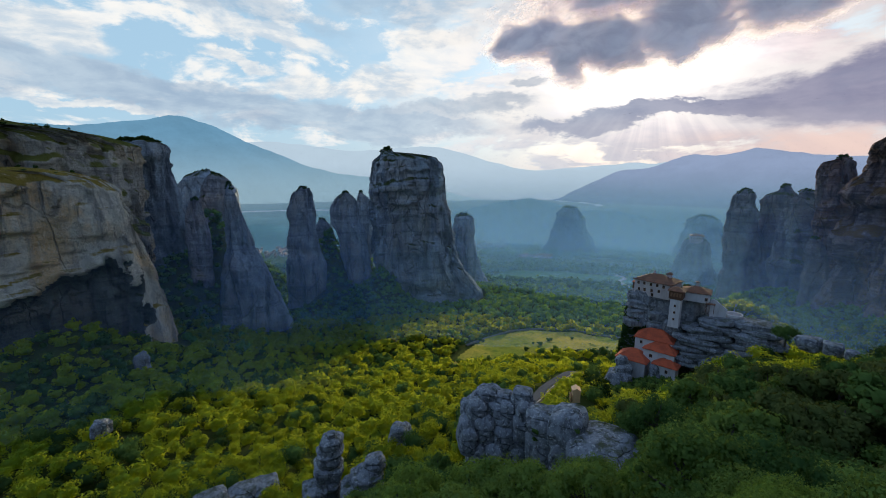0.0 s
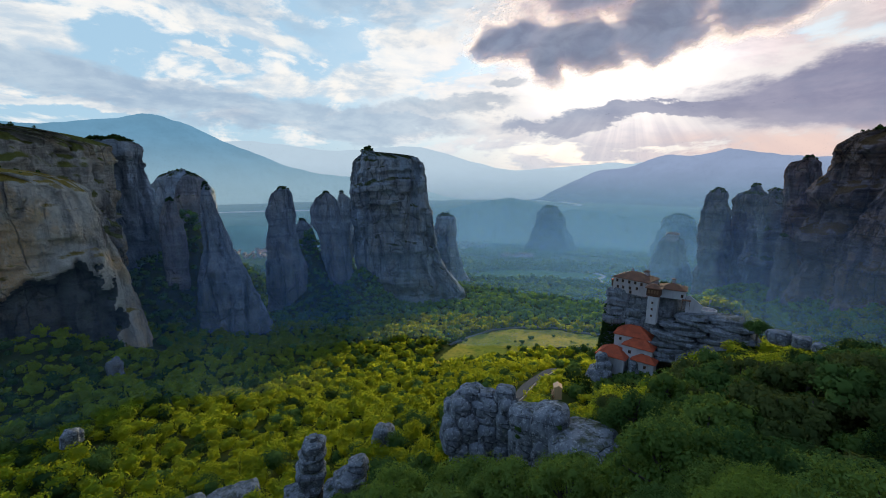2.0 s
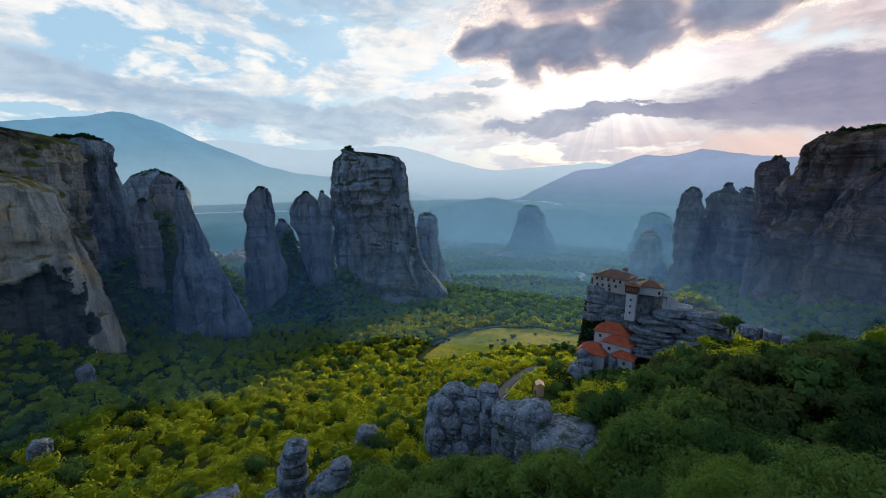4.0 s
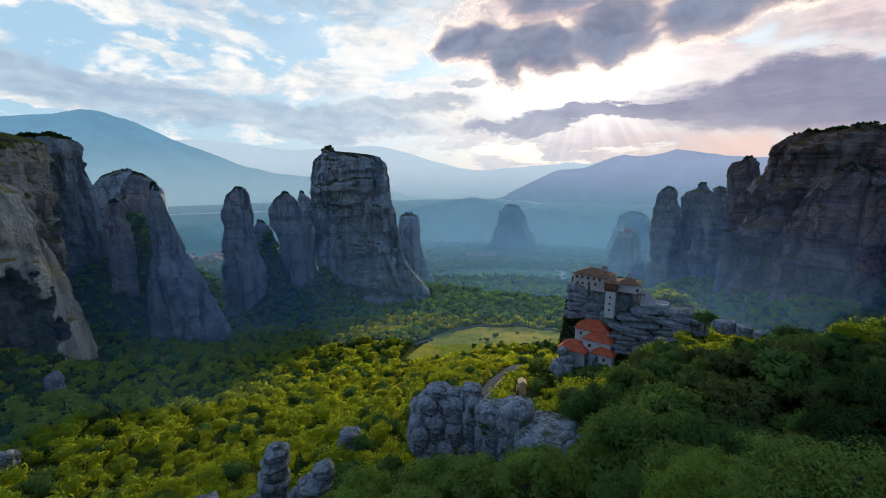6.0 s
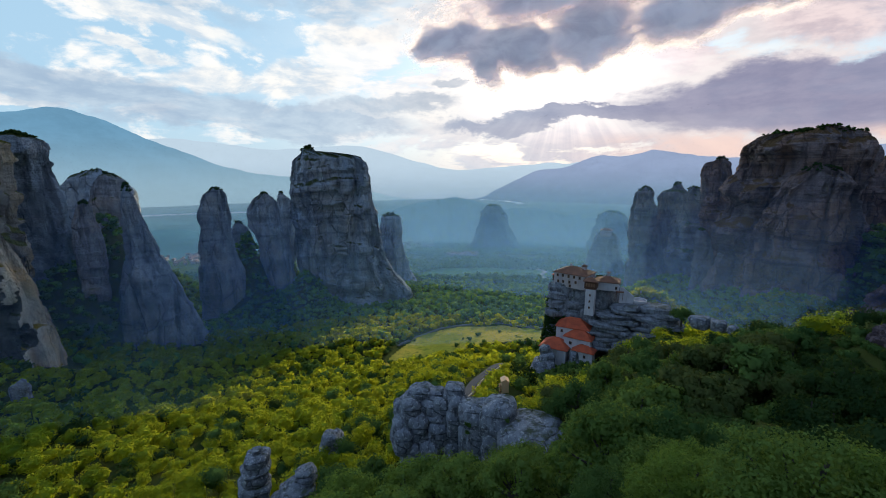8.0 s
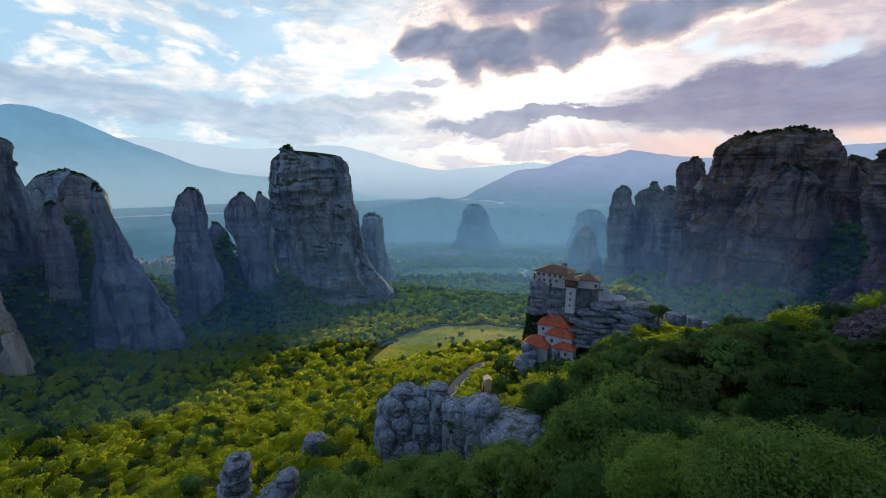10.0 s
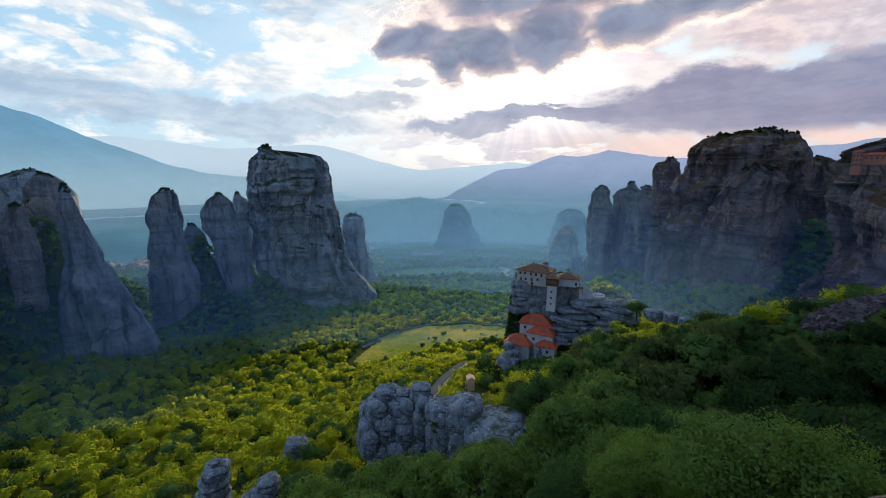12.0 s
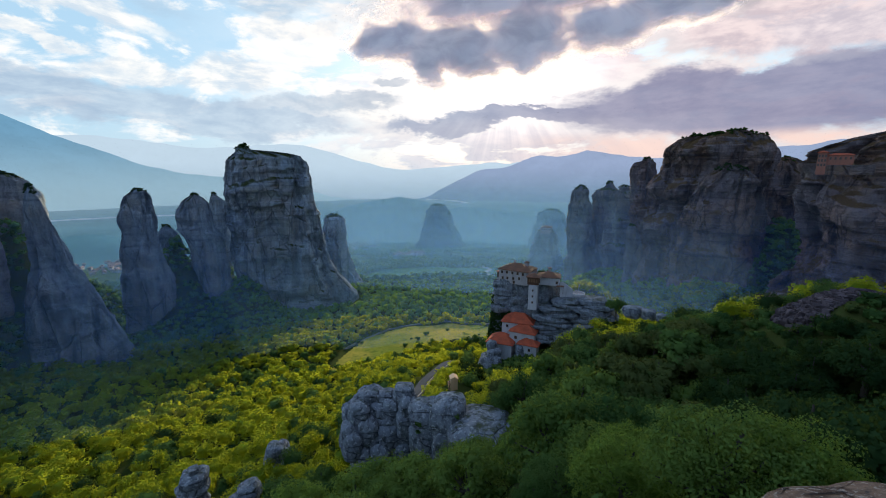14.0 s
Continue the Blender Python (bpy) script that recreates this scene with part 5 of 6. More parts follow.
def village_house(k, wall, tiles):
    root = new("house")
    w, d, h = ((9, 11, 6), (11, 9, 7), (8, 8, 5), (14, 9, 6))[k]
    part("wall", box_bm(-w / 2, w / 2, -d / 2, d / 2, -4, h), wall, root)
    part("roof", hip_bm(w, d, h + 0.25, 2.6, 0.6, k % 2 == 1), tiles, root)
    for x in (-w / 4, w / 4):
        for z in (1.6, h - 1.4):
            part("window", box_bm(x - 0.6, x + 0.6, -d / 2 - 0.06, -d / 2 + 0.1, z - 0.7, z + 0.7), PANE, root)
    return tagged(root, "small pale village house with a red tiled roof", "house", "village houses")


rnd = random.Random(4)
TILE_FADED = material("faded_roof_tiles", tile_build((0.36, 0.21, 0.16), (0.27, 0.17, 0.14)))
models = [village_house(k, WHITE if k % 2 else PLASTER, TILE_FADED) for k in range(4)]
spots = []
for count, a0, a1, d0, d1 in ((20, 10.5, 15, 1060, 1130), (26, 4.2, 8.5, 1420, 1720), (62, -26, -20.6, 1400, 1640), (10, 3.6, 6, 1850, 2000)):
    for _ in range(count):
        spots.append((rnd.uniform(a0, a1), rnd.uniform(d0, d1)))
for i, (a, d) in enumerate(spots):
    p = compass(a, d)
    m = Matrix.Translation((p.x, p.y, on_ground(p.x, p.y) + 0.5)) @ pose(0, 0, 0, 0, 0, rnd.uniform(0, 360))
    if i < 4:
        models[i].matrix_basis = m
    else:
        copy_thing(models[i % 4], m)

hill = new("hilltop_monastery")
hill.location, hill.rotation_euler = compass(31.7, 812, 185), (0, 0, radians(-30))
part("wall", box_bm(-11, 9, -6, 6, -4, 8.5), PLASTER, hill)
r = part("roof", hip_bm(20, 12, 8.7, 3.4, 0.8), TILE_OLD, hill)
for x in (-8, -4, 0, 4, 7):
    part("window", box_bm(x - 0.6, x + 0.6, -6.08, -5.9, 4.2, 5.8), PANE, hill)
tagged(hill, "small pale monastery with a red roof on a rock", "building")
BRICK = material("brick_and_stone_wall", plaster_build((0.34, 0.135, 0.095), (0.20, 0.10, 0.08)))
edge = new("cliff_monastery")
edge.location, edge.rotation_euler, edge.scale = compass(60.0, 352, 305), (0, 0, radians(-62)), (0.74, 0.74, 0.74)
part("wall", box_bm(-9, -3, -4, 4, -9, 9.0, 0.05), BRICK, edge, "reddish brick wall of a tall house")
part("wing", box_bm(-3, 13, -2.5, 4, -6, 6.6, 0.05), BRICK, edge, "long brick gallery wing")
part("terrace_wall", box_bm(-3, 26, -3.4, -2.5, -9, -1.0, 0.05), ROCK_RED, edge, "brown rubble terrace wall")
for name, w, d, x, z in (("roof", 6, 8, -6, 9.0), ("wing_roof", 16, 6.5, 5, 6.6)):
    r = part(name, hip_bm(w, d, 0.25, 1.6, 0.7), TILE_RED, edge, "reddish tiled roof")
    r.location = (x, 0 if name == "roof" else 0.75, z)
for x, y, zs in ((-8, -4, (-1, 2.6, 6.2)), (-6, -4, (-1, 2.6, 6.2)), (-4, -4, (-1, 2.6, 6.2)), (-1, -2.5, (4.2,)), (2, -2.5, (4.2,)), (5, -2.5, (4.2,)), (8, -2.5, (4.2,)), (11, -2.5, (4.2,))):
    for z in zs:
        part("window", box_bm(x - 0.6, x + 0.6, y - 0.08, y + 0.1, z - 1.0, z + 1.0), PANE, edge)
tagged(edge, "long reddish monastery on the brink of a massif", "building")

# ---------------------------------------------------------------- trees


def leaf_quads(rs, pos, normal, size):
    """Flat leaf sprays as quads at pos, facing normal."""
    n = len(pos)
    normal = normal / (np.linalg.norm(normal, axis=1, keepdims=True) + 1e-9)
    ref = rs.randn(n, 3)
    t = np.cross(normal, ref)
    t /= np.linalg.norm(t, axis=1, keepdims=True) + 1e-9
    b = np.cross(normal, t)
    s = size * (0.7 + 0.6 * rs.rand(n, 1))
    l = s * (0.8 + 0.5 * rs.rand(n, 1))
    bend = normal * s * 0.25
    return np.stack([pos - t * s * 0.5 - bend * 0.3, pos - b * l * 0.5, pos + t * s * 0.5 - bend * 0.3, pos + b * l * 0.5 + bend * 0.4], 1).reshape(-1, 3)


CORE = np.array([(-1, -1, 1), (1, -1, 1), (1, 1, 1), (-1, 1, 1), (-1, 1, -1), (1, 1, -1), (1, -1, -1), (-1, -1, -1),
                 (-1, -1, -1), (1, -1, -1), (1, -1, 1), (-1, -1, 1), (1, 1, -1), (-1, 1, -1), (-1, 1, 1), (1, 1, 1),
                 (1, -1, -1), (1, 1, -1), (1, 1, 1), (1, -1, 1), (-1, 1, -1), (-1, -1, -1), (-1, -1, 1), (-1, 1, 1)], float)


def crown_points(rs, clumps, per, leaf, r, h, low, core=0.0, lump=1.0):
    """A crown of leafy clumps of radius r between heights low and h."""
    c = rs.randn(clumps, 3)
    c /= np.linalg.norm(c, axis=1, keepdims=True)
    c *= (0.45 + 0.3 * (1 - lump) + 0.45 * rs.rand(clumps, 1) ** 0.7)
    c[:, 2] = np.abs(c[:, 2]) * 1.1 - 0.25
    mid, half = (low + h) / 2, (h - low) / 2
    cr = (0.30 + 0.22 * rs.rand(clumps)) * r * lump
    C = np.stack([c[:, 0] * r * 0.85, c[:, 1] * r * 0.85, mid - half * 0.35 + c[:, 2] * half * 1.1], 1)
    k = np.repeat(np.arange(clumps), per)
    v = rs.randn(len(k), 3)
    v[:, 2] += 0.35
    v /= np.linalg.norm(v, axis=1, keepdims=True)
    pos = C[k] + v * (cr[k] * (0.75 + 0.35 * rs.rand(len(k))))[:, None] * np.array([1.0, 1.0, 0.8])
    nor = v + 0.38 * rs.randn(len(k), 3)
    V = leaf_quads(rs, pos, nor, leaf)
    if core:
        for i in range(clumps):       # the dense inside of each clump
            q = np.linalg.qr(rs.randn(3, 3))[0]
            V = np.concatenate([V, C[i] + (CORE @ q) * core * cr[i]])
    # a clump shades as one rounded body
    inner = np.concatenate([np.repeat(k, 4), np.repeat(np.arange(clumps), 24 if core else 0)])
    N = V - C[inner]
    N /= np.linalg.norm(N, axis=1, keepdims=True) + 1e-9
    whole = C[inner] - np.array([0, 0, mid - half * 0.5])
    N = N + 0.35 * whole / r + np.array([0, 0, 0.35]) + np.repeat(0.16 * rs.randn(len(N) // 4, 3), 4, 0)
    N /= np.linalg.norm(N, axis=1, keepdims=True) + 1e-9
    return V, N, C


def tube(points, radii, sides=6):
    v, f = [], []
    pts = np.array(points, float)
    for i, (p, r) in enumerate(zip(pts, radii)):
        d = pts[min(i + 1, len(pts) - 1)] - pts[max(i - 1, 0)]
        d /= np.linalg.norm(d) + 1e-9
        x = np.cross(d, (0.3, 0.9, 0.1))
        x /= np.linalg.norm(x)
        y = np.cross(d, x)
        a = np.linspace(0, 2 * np.pi, sides, endpoint=False)
        v.append(p + r * (np.cos(a)[:, None] * x + np.sin(a)[:, None] * y))
    return np.concatenate(v), grid_faces(sides, len(pts), True)


def trunk_arrays(rs, C, h, r0):
    pts = [(0, 0, -1.0), (0.1 * rs.randn(), 0.1 * rs.randn(), h * 0.25), (0.2 * rs.randn(), 0.2 * rs.randn(), h * 0.5), (0.3 * rs.randn(), 0.3 * rs.randn(), h * 0.8)]
    V, F = tube(pts, (r0, r0 * 0.8, r0 * 0.6, r0 * 0.2))
    V, F = [V], [F]
    n = len(V[0])
    for c in C[:9]:
        s = np.array(pts[1]) * 0.5 + np.array(pts[2]) * 0.5
        v, f = tube([s, (s + c) / 2 + (0, 0, -0.2), c], (r0 * 0.42, r0 * 0.26, r0 * 0.08), 5)
        V.append(v)
        F.append(f + n)
        n += len(v)
    return np.concatenate(V), np.concatenate(F)


def quads(n):
    return np.arange(4 * n).reshape(-1, 4)


def tree_model(seed, clumps, per, leaf, r, h, mat, label, core=0.36, lump=0.8):
    rs = np.random.RandomState(seed)
    root = new("tree")
    V, N, C = crown_points(rs, clumps, per, leaf, r, h, h * 0.28, core, lump)
    tv, tf = trunk_arrays(rs, C, h, 0.045 * h)
    t = new("trunk", mesh_of("trunk", tv, tf, BARK, True))
    c = new("crown", mesh_of("crown", V, quads(len(V) // 4), mat, True, N))
    t.parent = c.parent = root
    return tagged(root, label, "tree", "trees on the slope")


def blocked(x, y, margin=1.5):
    """Which places are taken by rock, houses, roads or meadows."""
    a, d = np.degrees(np.arctan2(x, y)), np.hypot(x, y)
    z = ground_z(x, y)
    hit = np.zeros(x.shape, bool)
    for az, dist, zs, L, R, hd in FEET:
        s, c = math.sin(radians(az)), math.cos(radians(az))
        u, v = x * c - y * s, x * s + y * c - dist
        l, r = np.interp(-z, -zs, L), np.interp(-z, -zs, R)
        hit |= (u > l - margin) & (u < r + margin) & (np.abs(v) < 0.8 * hd + margin) & (z < zs[0])
    for poly in MEADOWS + GLADES:
        hit |= inside(poly, a, d)
    for k in (9, 17):                 # mown verge before the meadow
        hit |= inside(MEADOWS[0], a, d + k)
    for pts, w in ROADS:
        for q in pts[::2]:
            hit |= np.hypot(x - q[0], y - q[1]) < w * 0.5 + 2.5
            if 100 < math.hypot(q[0], q[1]) < 250:      # open verge below the mountain road
                for k in (5, 10, 14):
                    f = 1 - k / math.hypot(q[0], q[1])
                    hit |= np.hypot(x - q[0] * f, y - q[1] * f) < w * 0.5 + 1.5
    return hit


def scatter(rs, spacing, d0, d1, a0=-56, a1=76):
    n = int(d1 / spacing) + 1
    g = np.arange(-n, n + 1) * spacing
    X, Y = np.meshgrid(g, g)
    X, Y = X.ravel() + rs.uniform(-0.42, 0.42, X.size) * spacing, Y.ravel() + rs.uniform(-0.42, 0.42, X.size) * spacing
    d, a = np.hypot(X, Y), np.degrees(np.arctan2(X, Y))
    k = (d > d0) & (d <= d1) & (a > a0) & (a < a1)
    X, Y = X[k], Y[k]
    k = ~blocked(X, Y)
    return X[k], Y[k]


def plant_near():
    rs = np.random.RandomState(21)
    pick, tall = (LEAF_FRESH, LEAF_HILL, LEAF_NEAR), (LEAF_HILL, LEAF_NEAR, LEAF_OLIVE)
    first = [tree_model(100 + k, 110, 165, 0.125, 4.0, 8.2, (LEAF_FRESH, LEAF_NEAR, LEAF_HILL, LEAF_NEAR)[k % 4], "leafy green tree just below the lookout", 0.0, 0.50) for k in range(4)]
    close = [tree_model(150 + k, 64, 90, 0.21, 4.2, 8.4, pick[(k + 1) % 3], "broad-leaved green tree with a dense uneven crown", 0.2, 0.6) for k in range(5)]
    mid = [tree_model(200 + k, 28, 46, 0.44, 4.1, 8.0, pick[k % 3], "green oak in the wooded slope") for k in range(6)]
    hill = [tree_model(250 + k, 28, 46, 0.44, 4.1, 8.0, tall[k % 3], "dark green oak in the wooded slope") for k in range(6)]
    dusky = [tree_model(270 + k, 46, 110, 0.24, 4.2, 8.4, (LEAF_OLIVE, LEAF_HILL, LEAF_DARK)[k], "dense-crowned oak, leaves dark olive or darkened for shade", 0.24, 0.7) for k in range(3)]
    X, Y = scatter(rs, 5.7, 19, 134)
    d, a = np.hypot(X, Y), np.degrees(np.arctan2(X, Y))
    keep = ((d > 42) | (a > 30)) & ((d < 92) | (a > 33)) & ~((d < 24) & (a > 56))
    X, Y, d, a = X[keep], Y[keep], d[keep], a[keep]
    Z = ground_z(X, Y)
    used = set()
    for i in np.argsort(d):
        # past azimuth 50 darker leaves stand in for the deep shade there
        kind = dusky[2:] if a[i] > 54 and d[i] > 26 else dusky[1:] if a[i] > 50 and 30 < d[i] < 72 else first if d[i] < 36 else (close[1:3] if a[i] < 26 else close) if d[i] < 60 else hill if a[i] > 24 else mid
        k = int(rs.randint(len(kind)))
        s = 0.7 + 0.6 * rs.rand() + (0.15 if a[i] > 33 else 0.0) - (0.25 if d[i] < 36 else 0.0)
        if -22 < a[i] < 33.5 and d[i] < 84:      # young growth before the boulders
            top = EYE - d[i] * math.tan(radians(np.interp(a[i], (0, 4, 9, 13, 18, 24), (33.0, 32.6, 33.2, 35.0, 36.5, 35.0)))) - Z[i]
            s = min(s, top / 8.0)
            if s < 0.4:
                continue
        if a[i] > 43 and d[i] > 60:             # lower growth towards the bare crest of the hill
            lim = np.interp(a[i], (43, 46.5, 51, 54, 55.5, 61, 62.5, 66, 70), (20, 17.8, 16.0, 15.4, 17.2, 16.6, 13.6, 12.8, 12.6))
            s = min(s, (EYE - d[i] * math.tan(radians(lim)) - Z[i]) / 8.6)
            if s < 0.3:
                continue
        m = Matrix.Translation((X[i], Y[i], Z[i] - 0.3)) @ pose(0, 0, 0, rs.uniform(-5, 5), rs.uniform(-5, 5), rs.uniform(0, 360))
        m = m @ Matrix.Diagonal((s, s, s * (0.9 + 0.25 * rs.rand()), 1))
        src = kind[k]
        if src.name not in used:
            used.add(src.name)
            src.matrix_basis = m
        else:
            ob = copy_thing(src, m)
            ob.matrix_basis = m
    for a0, d0, s in ((24.6, 91, 0.85), (27.2, 89, 1.1), (29.6, 87, 1.25), (26.4, 96, 1.0), (31.2, 91, 1.1), (23.6, 95, 0.6)):       # dark oaks crowding the end of the boulders
        c = compass(a0, d0)
        copy_thing(dusky[int(d0) % 2], Matrix.Translation((c.x, c.y, on_ground(c.x, c.y) - 0.4)) @ pose(0, 0, 0, 0, 0, 50 * a0) @ Matrix.Diagonal((s, s, s, 1)))
    for src in first + close + mid + hill + dusky:
        if src.name not in used:
            for ob in (*src.children, src):
                bpy.data.objects.remove(ob)


def plant_far(name, label, seed, spacing, d0, d1, clumps, per, leaf, r, h, mats, a0=-62, a1=82, extra=None, dense=0.0):
    """One wood as one body: many crowns of leafy clumps, each over a trunk."""
    rs = np.random.RandomState(seed)
    X, Y = scatter(rs, spacing, d0, d1, a0, a1)
    if extra is not None:
        X, Y = extra(X, Y, rs)
    Z = ground_z(X, Y) - 0.4
    plant_at(name, label, rs, X, Y, Z, clumps, per, leaf, r, h, mats, False, dense)


def plant_at(name, label, rs, X, Y, Z, clumps, per, leaf, r, h, mats, bare=False, dense=0.0):
    made = []
    pick = rs.rand(len(X))
    if mats is SLOPE:           # darker leaf mix in place of shade, towards the west and on the hill
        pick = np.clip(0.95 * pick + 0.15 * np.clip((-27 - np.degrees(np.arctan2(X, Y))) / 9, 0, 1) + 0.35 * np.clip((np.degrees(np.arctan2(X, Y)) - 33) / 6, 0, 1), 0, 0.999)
    for m, (mat, share0, share1) in enumerate(mats):
        sel = np.where((pick >= share0) & (pick < share1))[0]
        if not len(sel):
            continue
        temps = []
        for k in range(8):
            V, N, C = crown_points(rs, clumps, per, leaf, r, h, h * 0.22, dense, 0.85)
            if not dense:
                V = np.concatenate([V, CORE * 0.40 * r * np.array([1, 1, 0.8]) + np.array([0, 0, h * 0.46])])
                N = np.concatenate([N, CORE / 1.732])
            temps.append((V, N))
        out, normals = [], []
        for i in sel:
            t, w = temps[rs.randint(8)]
            s, q = 0.55 + 0.85 * rs.rand(), rs.rand() * 6.283
            c, n = math.cos(q) * s, math.sin(q) * s
            o = np.empty_like(t)
            o[:, 0] = t[:, 0] * c - t[:, 1] * n + X[i]
            o[:, 1] = t[:, 0] * n + t[:, 1] * c + Y[i]
            o[:, 2] = t[:, 2] * s * (0.85 + 0.3 * rs.rand()) + Z[i]
            out.append(o)
            normals.append(np.stack([(w[:, 0] * c - w[:, 1] * n) / s, (w[:, 0] * n + w[:, 1] * c) / s, w[:, 2]], 1))
        V = np.concatenate(out)
        made.append(new(name, mesh_of(name, V, quads(len(V) // 4), mat, True, np.concatenate(normals))))
        if not bare:
            tagged(made[-1], label, "trees", kind="stuff")
    return made


LOW = ((LEAF_NEAR, 0.0, 0.55), (LEAF_HILL, 0.55, 1.0))
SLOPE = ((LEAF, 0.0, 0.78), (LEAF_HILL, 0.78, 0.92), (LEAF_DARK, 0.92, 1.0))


def patchy(X, Y, rs):
    """Leaves fields open between the woods."""
    k = fbm(np.stack([X / 130.0, Y / 130.0, 0 * X + 3], -1), 3) + np.clip((900 - np.hypot(X, Y)) / 300, -0.1, 1) > -0.15
    return X[k], Y[k]


def ledge_tree():
    ob = tree_model(300, 44, 80, 0.36, 4.6, 8.0, LEAF_HILL, "round dark green tree at the end of a rock ledge")
    c = compass(41.2, 187)
    ob.location = (c.x, c.y, 239.0)


ledge_tree()


def beyond_hill(X, Y, rs):
    """The hill beside the lookout has its trees one by one, and hides the hollow behind it, where no tall ones stand."""
    d, a = np.hypot(X, Y), np.degrees(np.arctan2(X, Y))
    k = (d > 134) | (a < 33)
    tall = np.degrees(np.arctan2(ground_z(X, Y) + 6.0 - EYE, d)) > np.interp(a, (22, 24, 28, 32.5, 35.7, 40, 44), (-27.0, -26.6, -25.2, -22.7, -20.9, -18.8, -17.4))
    k &= ~(tall & (a > 22) & (a < 44) & (d < 205))
    return X[k], Y[k]


plant_near()
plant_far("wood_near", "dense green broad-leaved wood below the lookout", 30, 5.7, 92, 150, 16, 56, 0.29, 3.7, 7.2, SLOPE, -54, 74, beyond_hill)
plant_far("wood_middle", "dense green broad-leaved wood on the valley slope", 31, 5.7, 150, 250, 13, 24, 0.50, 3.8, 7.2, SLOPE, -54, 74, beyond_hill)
plant_far("wood_valley", "dense green wood covering the valley floor", 32, 6.2, 250, 345, 9, 11, 1.05, 3.8, 7.2, ((LEAF, 0.0, 0.75), (LEAF_HILL, 0.75, 1.0)), -54, 66)
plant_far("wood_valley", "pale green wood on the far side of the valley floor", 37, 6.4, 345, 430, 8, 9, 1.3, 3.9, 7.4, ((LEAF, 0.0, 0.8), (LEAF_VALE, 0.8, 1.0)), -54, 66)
plant_far("wood_under_rocks", "wood round the feet of the rock towers, leaves paled for haze", 34, 6.8, 430, 640, 7, 9, 1.3, 4.0, 7.4, ((LEAF_VALE, 0.0, 0.5), (LEAF_FAR, 0.5, 1.0)), -50, 64)
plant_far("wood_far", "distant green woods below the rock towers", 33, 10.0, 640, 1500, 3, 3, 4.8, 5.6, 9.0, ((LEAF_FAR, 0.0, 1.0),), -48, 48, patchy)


def gully_woods():
    """Trees crowding the steep gullies between the rock towers."""
    rs = np.random.RandomState(47)
    X, Y = scatter(rs, 4.3, 380, 640, -40, 62)
    k = np.zeros(len(X), bool)
    for az, d, up, r in KNOLLS:
        c = compass(az, d)
        k |= (np.hypot(X - c.x, Y - c.y) < 1.7 * r) & (up > 25) & (d > 380)
    X, Y = X[k], Y[k]
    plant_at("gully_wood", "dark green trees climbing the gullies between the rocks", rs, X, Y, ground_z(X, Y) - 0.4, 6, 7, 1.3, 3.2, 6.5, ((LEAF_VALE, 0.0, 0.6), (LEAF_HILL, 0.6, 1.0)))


gully_woods()


def crown_cliffs():
    """Shrubs and small trees on the tops of the cliffs."""
    rs = np.random.RandomState(41)
    for rock, c in CAPS:
        big = "wooded top" in rock["label"] or "grassy" in rock["label"]
        n = 160 if big else min(70, max(5, len(c) // 22))
        p = c[rs.randint(0, len(c), n)]
        for ob in plant_at("shrub_cover", "", rs, p[:, 0], p[:, 1], p[:, 2] - 0.8, 5, 9 if big else 7, 0.75, 1.5 if big else 1.3, 3.2 if big else 2.4, ((LEAF_DARK, 0.0, 1.0),), True):
            ob.parent = rock
            tagged(ob, "low dark shrubs")


crown_cliffs()


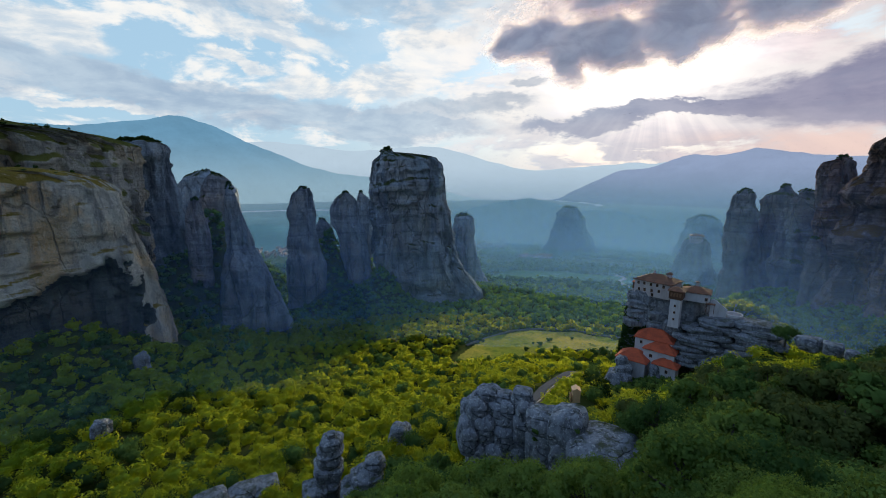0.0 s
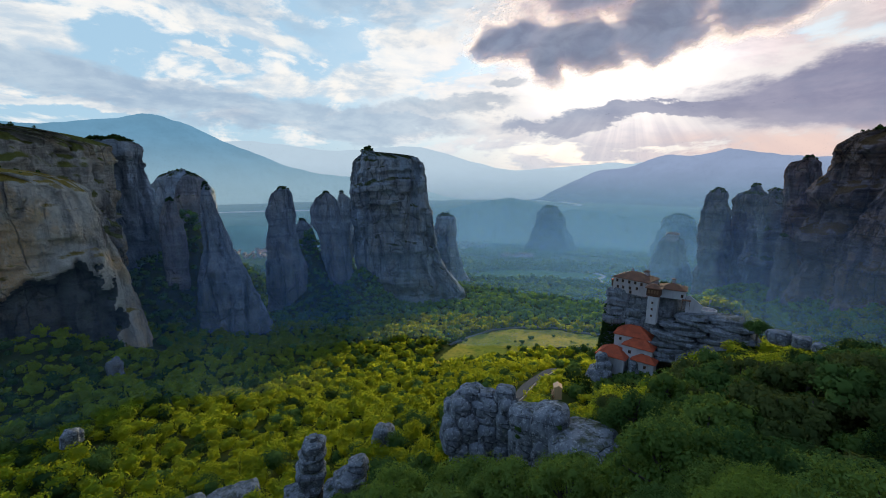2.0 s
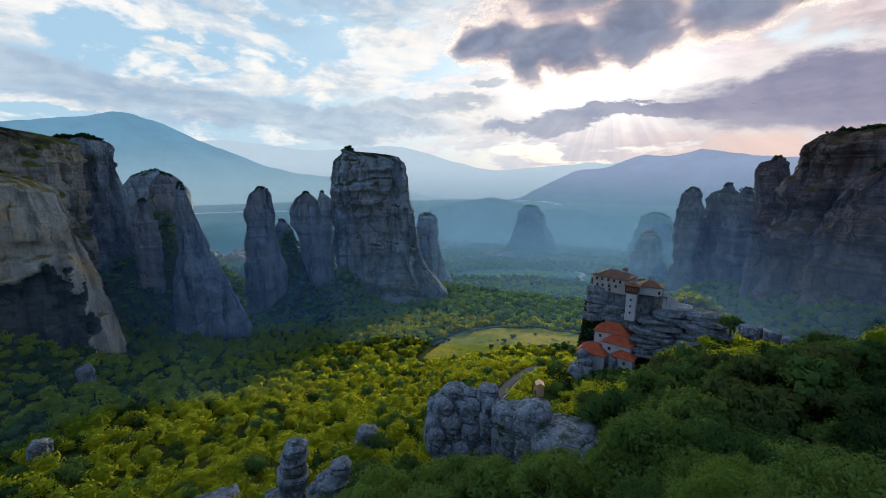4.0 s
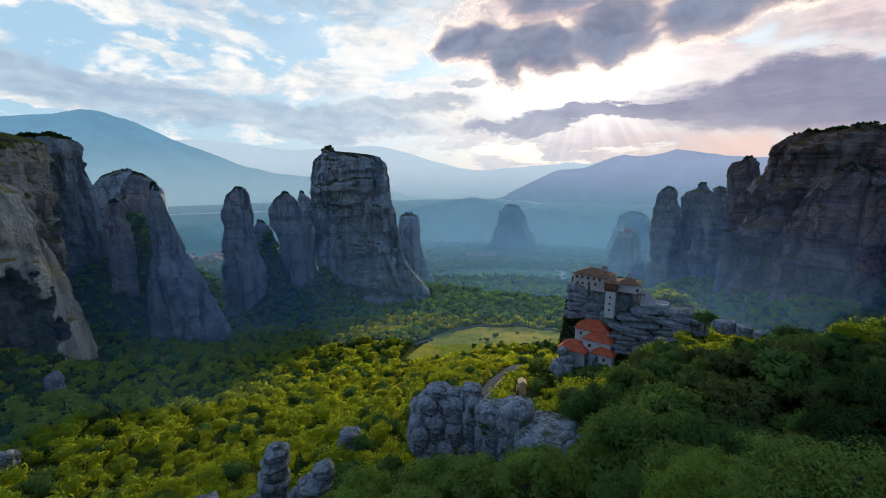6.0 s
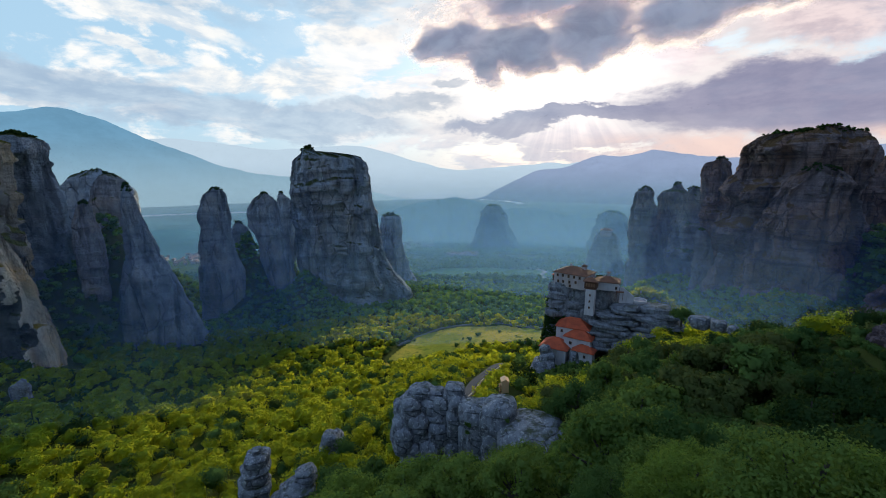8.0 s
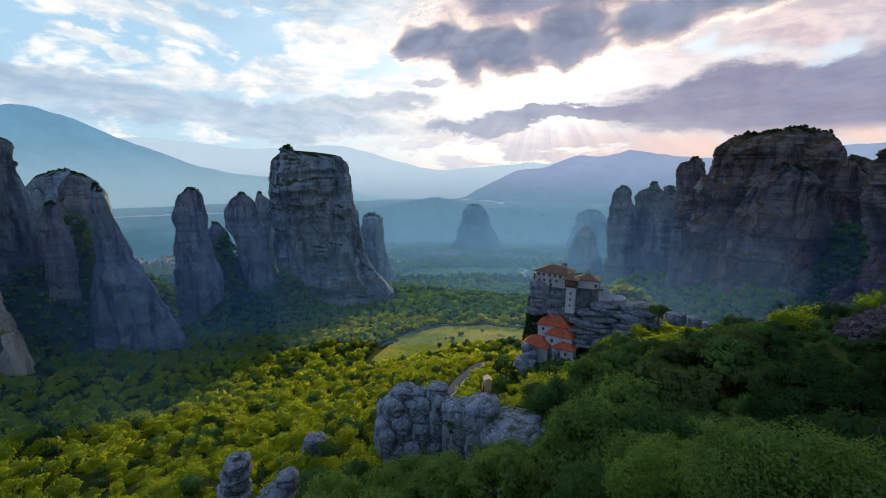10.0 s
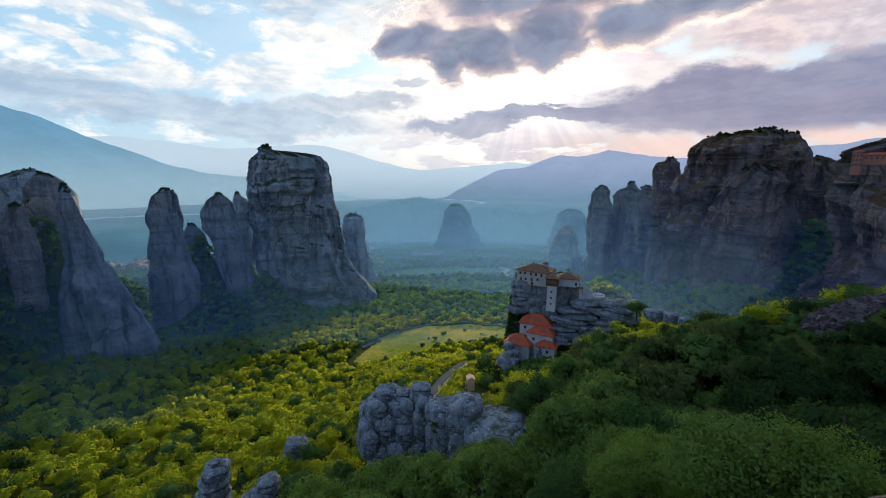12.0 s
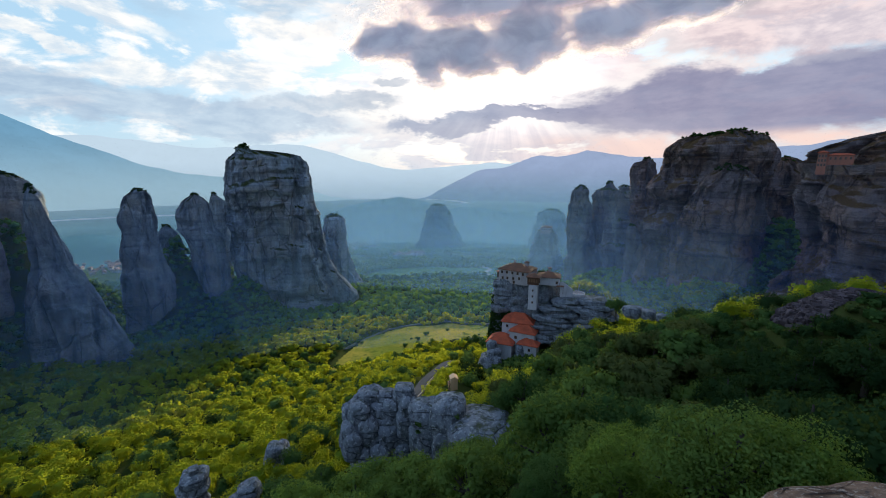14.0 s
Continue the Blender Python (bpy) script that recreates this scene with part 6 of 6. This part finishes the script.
def undergrowth():
    """Low bushes in the glades, and ivy on the monastery's rock."""
    rs = np.random.RandomState(43)
    pts = []
    for poly in GLADES[1:4]:
        a = rs.uniform(min(p[0] for p in poly), max(p[0] for p in poly), 420)
        d = rs.uniform(min(p[1] for p in poly), max(p[1] for p in poly), 420)
        k = inside(poly, a, d)
        pts.append(np.stack([d[k] * np.sin(np.radians(a[k])), d[k] * np.cos(np.radians(a[k]))], 1))
    p = np.concatenate(pts)
    X, Y = scatter(rs, 3.6, 14, 92)
    k = (np.hypot(X, Y) > 36) | (np.degrees(np.arctan2(X, Y)) > 30)
    plant_at("saplings", "low bushes and saplings between the trees", rs, X[k], Y[k], ground_z(X[k], Y[k]) - 0.3, 6, 9, 0.40, 1.4, 2.0, LOW)
    a, d = rs.uniform(2, 25, 400), rs.uniform(285, 404, 400)
    k = inside(MEADOWS[0], a, d) & (rs.rand(400) < 0.10)
    X, Y = d[k] * np.sin(np.radians(a[k])), d[k] * np.cos(np.radians(a[k]))
    plant_at("meadow_bushes", "scattered low bushes on the meadow", rs, X, Y, ground_z(X, Y) + 0.7, 7, 12, 0.8, 2.2, 2.6, ((LEAF_HILL, 0.0, 1.0),))
    a, d = rs.uniform(20.3, 23.6, 14), rs.uniform(160, 188, 14)
    X, Y = d * np.sin(np.radians(a)), d * np.cos(np.radians(a))
    plant_at("dark_trees", "dark narrow evergreen trees beside the road", rs, X, Y, ground_z(X, Y) - 0.4, 16, 20, 0.55, 2.2, 9.0, ((LEAF_DARK, 0.0, 1.0),))
    X, Y = scatter(rs, 2.7, 62, 128, 42, 76)
    # dark leaves in this mix stand in for shade on the hillside
    plant_at("hill_bushes", "dense young oaks and bushes on the hillside", rs, X, Y, ground_z(X, Y) - 0.3, 8, 14, 0.42, 1.9, 3.0, ((LEAF_HILL, 0.0, 0.4), (LEAF_DARK, 0.4, 0.75), (LEAF_OLIVE, 0.75, 1.0)))
    plant_at("bushes", "low green bushes round the rocks", rs, p[:, 0], p[:, 1], ground_z(p[:, 0], p[:, 1]) - 0.3, 6, 7, 0.55, 1.4, 2.0, LOW)
    q = [compass(a, d, z) for a, d, z in ((13.9, 84.0, 241.8), (14.3, 83.6, 243.6), (19.9, 81.0, 247.3), (17.0, 83.5, 246.6), (8.6, 90.0, 238.0), (11.0, 90.0, 238.8), (6.0, 91.5, 236.0))]
    plant_at("clinging_shrubs", "green shrubs growing in the clefts of the boulders", rs, *[np.array([p[i] for p in q]) for i in range(3)], 8, 26, 0.28, 1.2, 1.9, ((LEAF_HILL, 0.0, 1.0),))
    rock = [ob for ob in bpy.data.objects if ob.name.startswith("cliff") and "ivy" in ob.get("label", "")][0]
    v = np.array([tuple(q.co) for q in rock.data.vertices])
    a = radians(MON_AZ)
    u, w = v[:, 0] * math.cos(a) - v[:, 1] * math.sin(a), v[:, 0] * math.sin(a) + v[:, 1] * math.cos(a)
    k = np.where((w < 2) & (v[:, 2] < 233 - 0.75 * (u + 18)) & (v[:, 2] > 195) & (u < 4))[0]
    k = k[rs.randint(0, len(k), 900)]
    for ob in plant_at("ivy", "", rs, v[k, 0], v[k, 1], v[k, 2] - 0.8, 4, 9, 0.6, 1.2, 1.8, ((LEAF_DARK, 0.0, 1.0),), True):
        ob.parent = rock
        tagged(ob, "dark green ivy")


undergrowth()


def scree():
    """A slope of dark broken stones on the crest of the hill."""
    rs = np.random.RandomState(51)
    poly = GLADES[0]
    a, d = rs.uniform(55, 76, 6500), rs.uniform(102, 136, 6500)
    k = inside(poly, a, d)
    a, d = a[k], d[k]
    x, y = d * np.sin(np.radians(a)), d * np.cos(np.radians(a))
    z = ground_z(x, y)
    cube = np.array([(i, j, q) for i in (-1, 1) for j in (-1, 1) for q in (-1, 1)], float)
    sides = np.array([(0, 1, 3, 2), (4, 6, 7, 5), (0, 4, 5, 1), (2, 3, 7, 6), (0, 2, 6, 4), (1, 5, 7, 3)])
    V, F = [], []
    for i in range(len(x)):
        q, r = rs.rand() * 6.283, 0.2 + 0.5 * rs.rand() ** 2
        v = cube * (1 + 0.35 * rs.randn(8, 3)) * r * np.array([1.0, 0.8, 0.6])
        c, n = math.cos(q), math.sin(q)
        v = np.stack([v[:, 0] * c - v[:, 1] * n + x[i], v[:, 0] * n + v[:, 1] * c + y[i], v[:, 2] + z[i] + 0.2], 1)
        V.append(v)
        F.append(sides + 8 * i)
    tagged(new("scree", mesh_of("scree", np.concatenate(V), np.concatenate(F), SLATE)), "slope of dark broken purplish stones", "stones", kind="stuff")


SLATE = material("dark_scree", lambda n: glossy(n, n.mix(n.node("ShaderNodeNewGeometry").outputs["Random Per Island"], (0.045, 0.035, 0.04), (0.13, 0.105, 0.115)), 1.0, spec=0.0))
scree()
